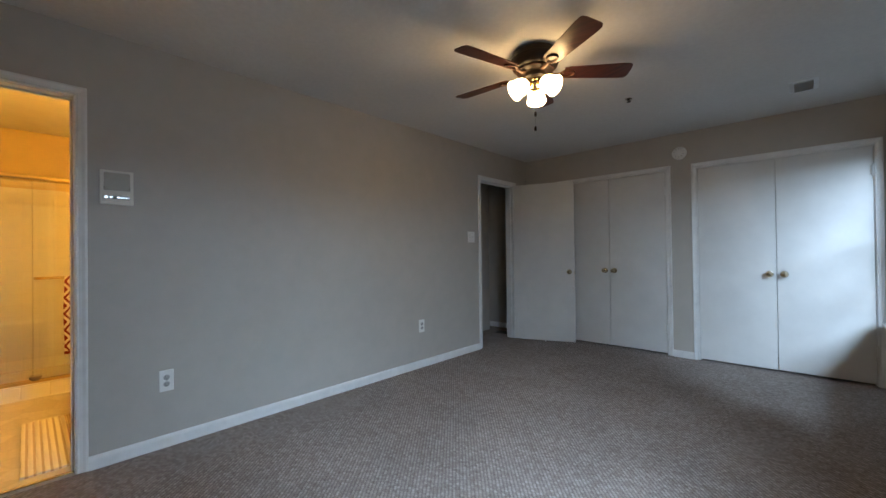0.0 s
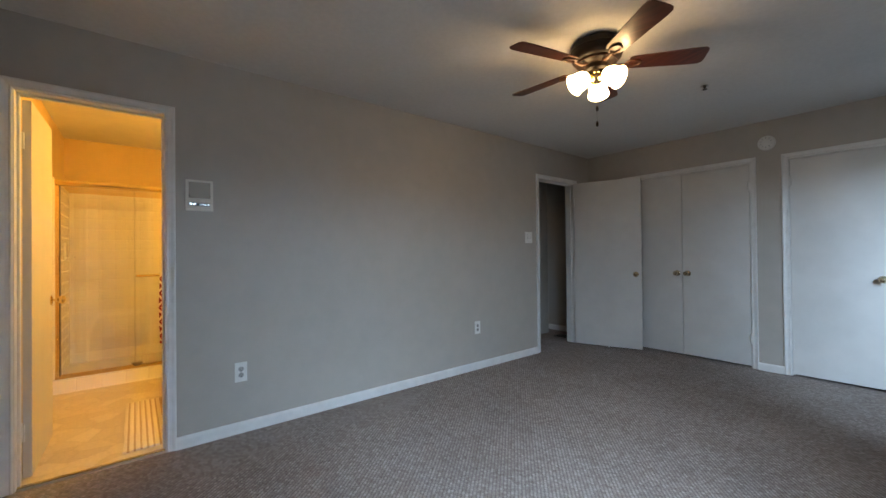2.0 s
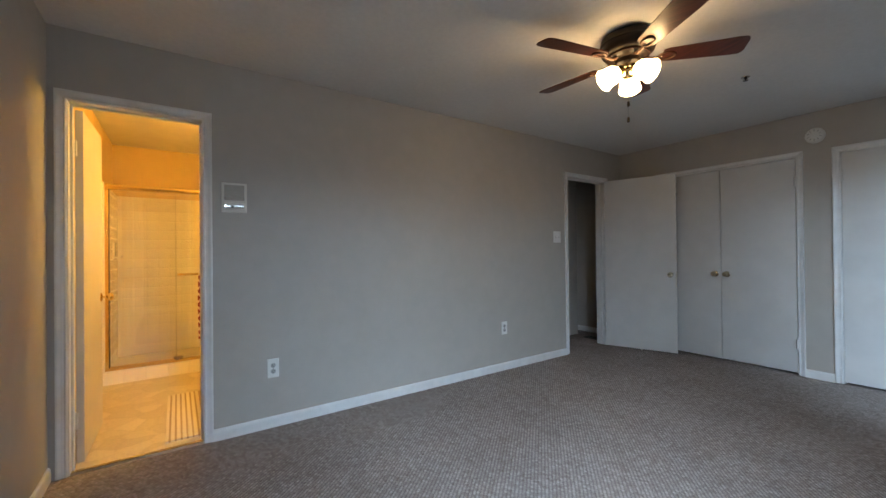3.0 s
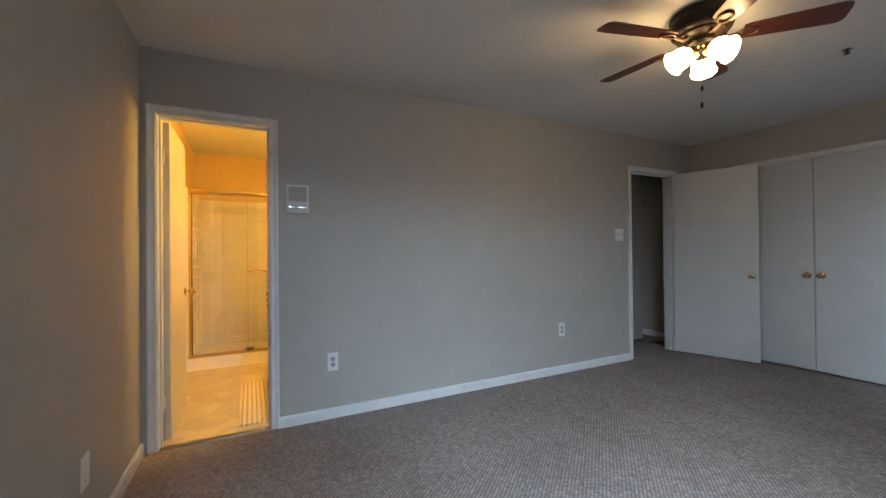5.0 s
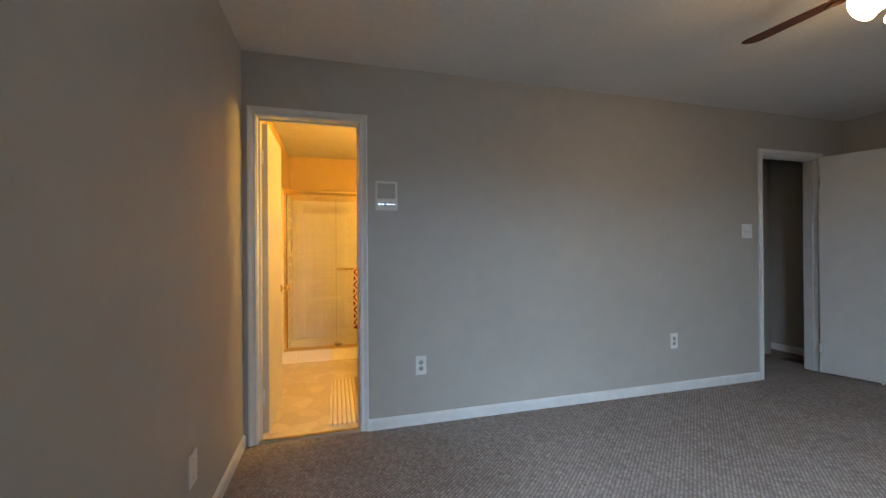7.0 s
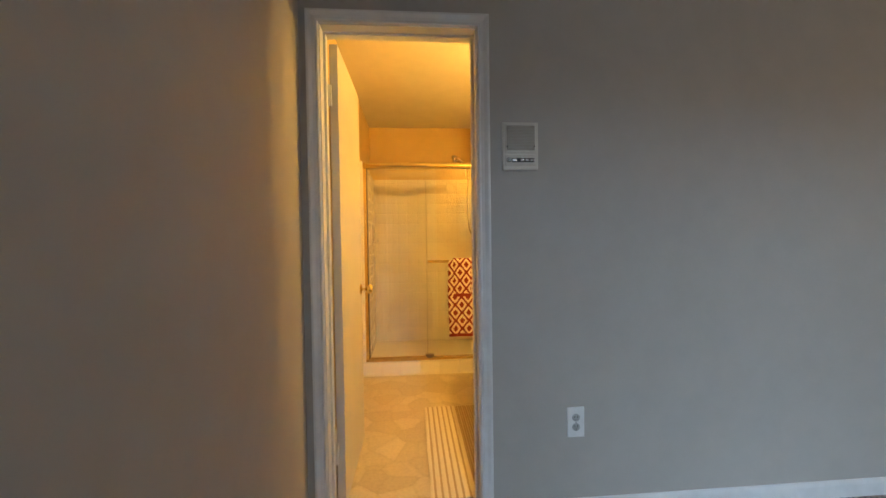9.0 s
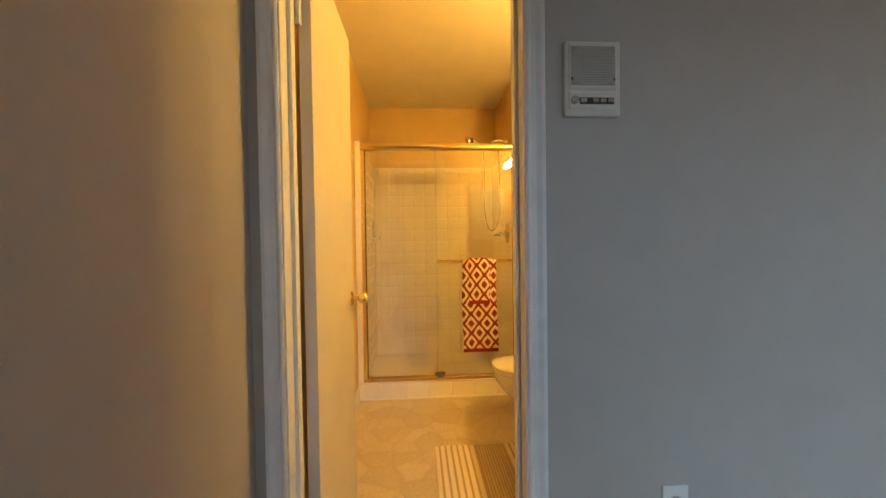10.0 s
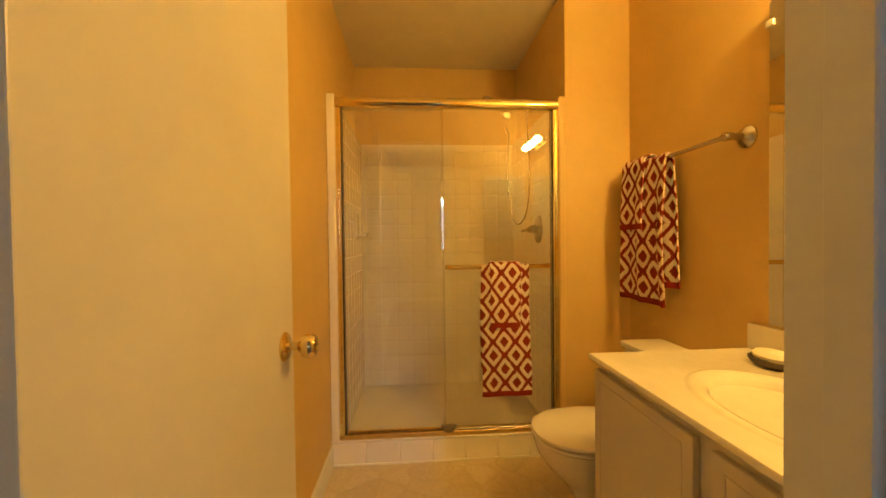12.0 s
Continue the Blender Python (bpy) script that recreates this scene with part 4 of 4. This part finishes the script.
def toilet(at):
    """Faces -y; origin on the floor at the wall side of the tank."""
    t_ = thing("toilet", at, "cream white toilet with lid closed", "toilet")
    rings = []
    for z, cy, rx, ry in ((0.003, -0.330, 0.110, 0.186), (0.030, -0.330, 0.105, 0.180), (0.090, -0.330, 0.098, 0.172), (0.140, -0.340, 0.104, 0.178), (0.190, -0.366, 0.130, 0.194), (0.240, -0.396, 0.158, 0.212), (0.290, -0.419, 0.176, 0.226), (0.335, -0.428, 0.181, 0.232), (0.351, -0.428, 0.182, 0.232)):
        rings.append(oval(0, cy, rx, ry, z, 40, 2.15))
    part("bowl", loft(rings), "ceramic", t_, "", True)
    part("pedestal", box(-0.10, 0.10, -0.24, -0.02, 0.003, 0.34, 0.03, 3), "ceramic", t_, "", True)
    part("seat", loft([oval(0, -0.425, 0.180, 0.235, 0.3520, 40, 2.2), oval(0, -0.425, 0.187, 0.242, 0.3570, 40, 2.2), oval(0, -0.425, 0.187, 0.242, 0.3670, 40, 2.2), oval(0, -0.425, 0.182, 0.237, 0.3700, 40, 2.2)]), "ceramic", t_, "", True)
    part("lid", loft([oval(0, -0.425, 0.182, 0.238, 0.3730, 40, 2.2), oval(0, -0.425, 0.187, 0.243, 0.3780, 40, 2.2), oval(0, -0.425, 0.185, 0.241, 0.3860, 40, 2.2), oval(0, -0.425, 0.165, 0.220, 0.3925, 40, 2.2), oval(0, -0.425, 0.08, 0.12, 0.3950, 40, 2.2)]), "ceramic", t_, "", True)
    for hx in (-0.075, 0.075):
        part("lid_hinge", box(hx - 0.022, hx + 0.022, -0.215, -0.180, 0.350, 0.389, 0.006), "ceramic", t_)
    part("tank", box(-0.205, 0.205, -0.190, -0.010, 0.335, 0.638, 0.022, 3), "ceramic", t_, "", True)
    part("tank_lid", box(-0.215, 0.215, -0.202, -0.004, 0.639, 0.669, 0.010, 3), "ceramic", t_, "", True)
    lv = part("flush_lever", tube([(-0.150, -0.190, 0.580), (-0.150, -0.206, 0.580), (-0.120, -0.212, 0.578), (-0.075, -0.210, 0.572)], [0.008, 0.008, 0.006, 0.005], 10), "chrome", t_, "chrome flush lever", True)
    return t_


toilet((-4.130, YB - 0.012, 0))

# vanity cabinet
VX0, VX1, VY0, VZ = -3.862, XB - 0.002, 0.900, 0.733
vn = thing("vanity_cabinet", (0, 0, 0), "cream painted vanity cabinet with panelled doors", "vanity")
part("body", box(VX0, VX1, VY0 + 0.020, YB - 0.001, 0.09, VZ, 0.002, 1), "bath_door", vn)
part("toe_kick", box(VX0 + 0.01, VX1, VY0 + 0.075, YB - 0.001, 0.003, 0.09), "bath_door", vn)
part("face_frame", box(VX0, VX1, VY0, VY0 + 0.020, 0.09, VZ, 0.0015, 1), "bath_door", vn)
for d0, d1 in ((VX0 + 0.010, -3.414), (-3.366, VX1 - 0.012)):
    dr = part("door", box(d0, d1, VY0 - 0.018, VY0 - 0.001, 0.115, 0.711, 0.003, 2), "bath_door", vn)
    # flat field with a thin bead round it
    w0, w1, h0, h1 = d0 + 0.032, d1 - 0.032, 0.147, 0.684
    for a0, a1, b0, b1 in ((w0, w1, h0, h0 + 0.007), (w0, w1, h1 - 0.007, h1), (w0, w0 + 0.007, h0, h1), (w1 - 0.007, w1, h0, h1)):
        part("bead", box(a0, a1, VY0 - 0.0198, VY0 - 0.017, b0, b1, 0.0015, 1), "bath_door", dr)

# countertop with moulded bowl
bm = bmesh.new()
ct = thing("bathroom_counter", (0, 0, 0), "cream cultured marble vanity top with moulded oval bowl", "countertop")
TX0, TX1, TY0, TY1, TZ = -3.882, XB - 0.001, 0.876, YB - 0.001, 0.752
ccx, ccy, crx, cry = -3.380, 1.130, 0.246, 0.150
nn = 64
outer = []
for i in range(nn):
    a = 2 * math.pi * i / nn
    c, s_ = math.cos(a), math.sin(a)
    tx = ((TX1 - ccx) / c if c > 0 else (TX0 - ccx) / c) if abs(c) > 1e-6 else 1e9
    ty = ((TY1 - ccy) / s_ if s_ > 0 else (TY0 - ccy) / s_) if abs(s_) > 1e-6 else 1e9
    tt_ = min(tx, ty)
    outer.append((ccx + c * tt_, ccy + s_ * tt_, TZ))
for cxn, cyn in ((TX0, TY0), (TX0, TY1), (TX1, TY0), (TX1, TY1)):
    best_ = min(range(nn), key=lambda q: (outer[q][0] - cxn) ** 2 + (outer[q][1] - cyn) ** 2)
    outer[best_] = (cxn, cyn, TZ)
rings = [[(x + (0.004 if x < ccx else -0.002), y + (0.004 if y < ccy else -0.001), TZ - 0.0185) for x, y, z in outer], [(x, y, TZ - 0.014) for x, y, z in outer], [(x, y, TZ - 0.004) for x, y, z in outer], [(x + (0.003 if x < ccx else -0.003), y + (0.003 if y < ccy else -0.003), TZ) for x, y, z in outer]]
for fr_, dz in ((1.26, 0.0), (1.23, 0.002), (1.19, 0.0065), (1.14, 0.0075), (1.08, 0.0045), (1.02, 0.0015), (0.985, -0.006), (0.955, -0.022), (0.90, -0.056), (0.78, -0.096), (0.52, -0.124), (0.12, -0.132)):
    rings.append([(ccx + crx * fr_ * math.cos(2 * math.pi * i / nn), ccy + cry * fr_ * math.sin(2 * math.pi * i / nn), TZ + dz) for i in range(nn)])
loft(rings, True, bm)
part("top", bm, "marble", ct, "", True)
part("backsplash", box(TX0, TX1, YB - 0.022, YB - 0.001, TZ - 0.001, TZ + 0.085, 0.005), "marble", ct)
part("sink_drain", lathe([(0.024, TZ - 0.132), (0.024, TZ - 0.127), (0.016, TZ - 0.126), (0, TZ - 0.128)], 24, Matrix.Translation((ccx, ccy, 0))), "chrome", ct, "", True)

# soap in its dish
sd_ = thing("soap_dish", (-3.690, 1.330, TZ + 0.001), "dark oval soap dish on the vanity top", "soap dish")
part("dish", loft([oval(0, 0, 0.050, 0.034, 0.0, 32), oval(0, 0, 0.064, 0.046, 0.012, 32), oval(0, 0, 0.068, 0.050, 0.022, 32), oval(0, 0, 0.062, 0.044, 0.022, 32), oval(0, 0, 0.05, 0.034, 0.013, 32)]), "rubber", sd_, "", True)
so_ = tagged(part("soap_bar", loft([oval(0, 0, 0.040, 0.026, 0.0, 32, 2.6), oval(0, 0, 0.052, 0.036, 0.008, 32, 2.6), oval(0, 0, 0.054, 0.038, 0.018, 32, 2.6), oval(0, 0, 0.046, 0.030, 0.029, 32, 2.6), oval(0, 0, 0.022, 0.014, 0.033, 32, 2.6)]), "soap", None, "", True), "pale bar of soap lying in the dish", "soap")
so_.matrix_world = pose(-3.690, 1.330, TZ + 0.0145)

# mirror with clips
mr_ = thing("mirror", (0, YB, 0), "frameless wall mirror above the vanity", "mirror")
part("glass", box(-3.787, XB - 0.006, -0.036, -0.001, 0.850, 1.840), "mirror", mr_)
for cx_, cz_ in ((-3.785, 1.775),):
    part("clip", box(cx_ - 0.010, cx_ + 0.014, -0.042, -0.001, cz_ - 0.010, cz_ + 0.010, 0.002), "plastic", mr_)

# vanity light
vl = thing("vanity_light", (-3.210, YB, 1.975), "gold vanity light bar with lit globe bulbs", "vanity light")
part("back_bar", box(-0.290, 0.170, -0.040, -0.001, -0.050, 0.050, 0.006), "gold", vl)
for i in range(3):
    bx = -0.215 + 0.155 * i
    sk = part("socket", lathe([(0.022, 0.036), (0.022, 0.056), (0.016, 0.060)], 18, Matrix.Translation((bx, 0, 0)) @ mY), "gold", vl, "", True)
    part("bulb", lathe([(0.013, 0.056), (0.017, 0.066), (0.029, 0.080), (0.034, 0.097), (0.030, 0.115), (0.017, 0.127), (0, 0.131)], 24, Matrix.Translation((bx, 0, 0)) @ mY), "bulb", vl, "lit globe bulb", True)

# louvred cabinet on the wall beside the door
mc = thing("medicine_cabinet", (XB, 0.975, 1.160), "white louvred medicine cabinet set in the wall", "cabinet")
part("body", box(-0.012, 0.0, -0.008, 0.393, -0.008, 0.588, 0.003), "trim", mc)
cdr = part("door", box(-0.030, -0.013, 0.0, 0.034, 0.0, 0.580, 0.002), "trim", mc)
part("stile", box(-0.030, -0.013, 0.345, 0.385, 0.0, 0.580, 0.002), "trim", cdr)
part("rail", box(-0.030, -0.013, 0.034, 0.345, 0.540, 0.580, 0.002), "trim", cdr)
part("rail", box(-0.030, -0.013, 0.034, 0.345, 0.0, 0.040, 0.002), "trim", cdr)
for i in range(20):
    sl = part("slat", box(-0.0142, 0.0142, 0.032, 0.347, -0.002, 0.002), "trim", cdr)
    sl.matrix_local = pose(-0.0215, 0, 0.053 + 0.025 * i, 0, -48, 0)

# bath mat
bm = bmesh.new()
my0, my1, mx0, mx1 = 0.405, 0.905, -3.925, -2.965
nr = int(round((my1 - my0) / 0.016)) * 4
vs = []
for i in range(nr + 1):
    y = my0 + (my1 - my0) * i / nr
    z = 0.010 + 0.004 * abs(math.sin(math.pi * (y - my0) / 0.032 + 0.3))
    row = []
    for j in range(25):
        x = mx0 + (mx1 - mx0) * j / 24
        row.append(bm.verts.new((x + 0.004 * noise.noise((y * 9, x * 3, 0)), y + 0.006 * noise.noise((x * 4, y * 2, 5)), z + 0.0015 * noise.noise((x * 30, y * 30, 1)))))
    vs.append(row)
for a, b in zip(vs, vs[1:]):
    for j in range(24):
        bm.faces.new((a[j], a[j + 1], b[j + 1], b[j]))
ext = bmesh.ops.extrude_edge_only(bm, edges=[e for e in bm.edges if e.is_boundary])
for v in ext["geom"]:
    if isinstance(v, bmesh.types.BMVert):
        v.co.z = 0.0025
tagged(part("bath_mat", bm, "mat"), "cream and tan ribbed bath mat on the vinyl floor", "bath mat")

# shower fittings on the stub wall
sh = thing("hand_shower", (-4.960, YSR, 1.925), "chrome hand shower on a wall bracket with a looped hose", "shower")
part("flange", lathe([(0.030, 0.0), (0.028, 0.006), (0.014, 0.010)], 24, mY), "chrome", sh, "", True)
part("arm", tube([(0, 0, 0), (0, -0.05, 0.030), (0, -0.11, 0.020), (0, -0.16, -0.030), (0, -0.19, -0.050)], 0.0085, 12), "chrome", sh, "", True)
part("bracket", box(-0.018, 0.018, -0.215, -0.175, -0.075, -0.035, 0.006), "chrome", sh)
part("handle", tube([(0, -0.195, -0.150), (0, -0.205, -0.060), (0, -0.240, 0.000), (0, -0.285, 0.032)], [0.010, 0.012, 0.012, 0.013], 12), "chrome", sh, "", True)
mh = Matrix.Translation((0, -0.285, 0.032)) @ Vector((0, -0.85, -0.35)).to_track_quat("Z", "Y").to_matrix().to_4x4()
part("head", lathe([(0.012, -0.010), (0.022, 0.000), (0.034, 0.014), (0.040, 0.028), (0.039, 0.040), (0.032, 0.045), (0, 0.044)], 28, mh), "nickel", sh, "dull metal spray head", True)
hs = []
for i in range(49):
    t_ = i / 48
    a = math.pi * t_
    # down one side, round the bottom, up again to the arm
    hs.append((0.03 * math.sin(a), -0.128 + 0.056 * math.cos(a) * (-1) - 0.02 * math.sin(2 * a), -0.150 + 0.13 * t_ - 0.620 * math.sin(a) ** 0.75))
part("hose", tube(hs, 0.0052, 8), "aged_nickel", sh, "flexible metal hose", True)
vv = thing("shower_valve", (-4.960, YSR, 1.190), "round shower valve with lever", "shower valve")
part("escutcheon", lathe([(0.086, 0.0), (0.084, 0.008), (0.050, 0.016), (0.026, 0.022)], 36, mY), "aged_nickel", vv, "", True)
part("handle", lathe([(0.024, 0.018), (0.022, 0.060), (0.016, 0.068), (0, 0.070)], 24, mY), "aged_nickel", vv, "", True)
part("lever", tube([(0, -0.058, 0), (0.004, -0.085, -0.006), (0.006, -0.115, -0.012)], [0.012, 0.010, 0.008], 10), "aged_nickel", vv, "", True)
sp2_ = thing("soap_shelf", (-5.25, YSL, 1.170), "white ceramic soap shelf on the shower tiles", "soap shelf")
part("shelf", box(-0.075, 0.075, 0.0, 0.074, -0.012, 0.004, 0.006, 3), "ceramic", sp2_, "", True)
part("back_plate", box(-0.080, 0.080, 0.0, 0.016, -0.030, 0.145, 0.006, 2), "ceramic", sp2_, "", True)
part("lip", box(-0.075, 0.075, 0.066, 0.076, 0.0, 0.018, 0.004, 2), "ceramic", sp2_, "", True)

# ---------------------------------------------------------------- shower tiles, piece by piece
TS, GAP = 0.109, 0.0022


def tile_mesh(name, w, h, t=0.0052, e=0.0045):
    """A glazed tile lying in the local yz plane, face to +x, cushioned edges."""
    me = bpy.data.meshes.new(name)
    ring = lambda k, x: [(x, -w / 2 + k, -h / 2 + k), (x, w / 2 - k, -h / 2 + k), (x, w / 2 - k, h / 2 - k), (x, -w / 2 + k, h / 2 - k)]
    verts = ring(0, 0) + ring(0, t - e * 0.7) + ring(e * 0.7, t - e * 0.22) + ring(e * 2.4, t)
    faces = [(12, 13, 14, 15)]
    for b in (0, 4, 8):
        for i in range(4):
            j = (i + 1) % 4
            faces.append((b + i, b + j, b + 4 + j, b + 4 + i))
    me.from_pydata(verts, [], faces)
    for p in me.polygons[1:]:
        p.use_smooth = True
    me.materials.append(M["tile"])
    return me


full = tile_mesh("tile", TS - GAP, TS - GAP)
rng = random.Random(4)
ZT0 = 0.052
ROWS_ = 16


def tiled(name, label, m_, length, start):
    """A tiled face: backing of grout and its tiles. m_ puts local y along the face and +x out of it."""
    backing = tagged(part(name, box(-0.010, 0.0044, 0.0, length, ZT0, 1.845), "grout"), label, "tiled wall", kind="structure")
    backing.matrix_world = m_
    edges = [start]
    while edges[-1] < length - 1e-4:
        edges.append(min(length, edges[-1] + TS))
    if start > 1e-4:
        edges.insert(0, 0.0)
    cut = {}
    for a, b in zip(edges, edges[1:]):
        w = b - a
        for r_ in range(ROWS_ + 1):
            h = TS if r_ < ROWS_ else 1.845 - ZT0 - TS * ROWS_
            if w < 0.008 or h < 0.008:
                continue
            key = (round(w, 3), round(h, 3))
            if key == (TS, TS):
                me = full
            else:
                me = cut.get(key) or cut.setdefault(key, tile_mesh("tile", w - GAP, h - GAP, e=0.003))
            t_ = new("tile", me)
            t_.parent = backing
            t_.matrix_local = pose(0.001 + rng.uniform(-0.0003, 0.0003), (a + b) / 2, ZT0 + TS * r_ + h / 2, 0, rng.uniform(-0.15, 0.15), rng.uniform(-0.15, 0.15))
    return backing


tiled("shower_wall_back", "glazed cream wall tiles at the back of the shower", pose(XBK, YSL, 0), YSR - YSL, 0.041)
tiled("shower_wall_left", "glazed cream wall tiles on the side of the shower", pose(XSH - 0.05, YSL, 0, 0, 0, 90), -(XBK - XSH + 0.05), 0.0)
tiled("shower_wall_right", "glazed cream wall tiles behind the shower valve", pose(XBK, YSR, 0, 0, 0, -90), -(XBK - XSH + 0.05), 0.0)
# curb face tiles
cw_ = (YSR - YSL + 0.034) / 7
cm_ = tile_mesh("curb_tile", cw_ - 0.002, CURB - 0.006, 0.006, 0.003)
for i in range(7):
    t_ = new("curb_tile", cm_)
    t_.parent = pan
    t_.matrix_local = pose(XF - 0.0075, YSL - 0.034 + cw_ * (i + 0.5), CURB / 2 + 0.001)
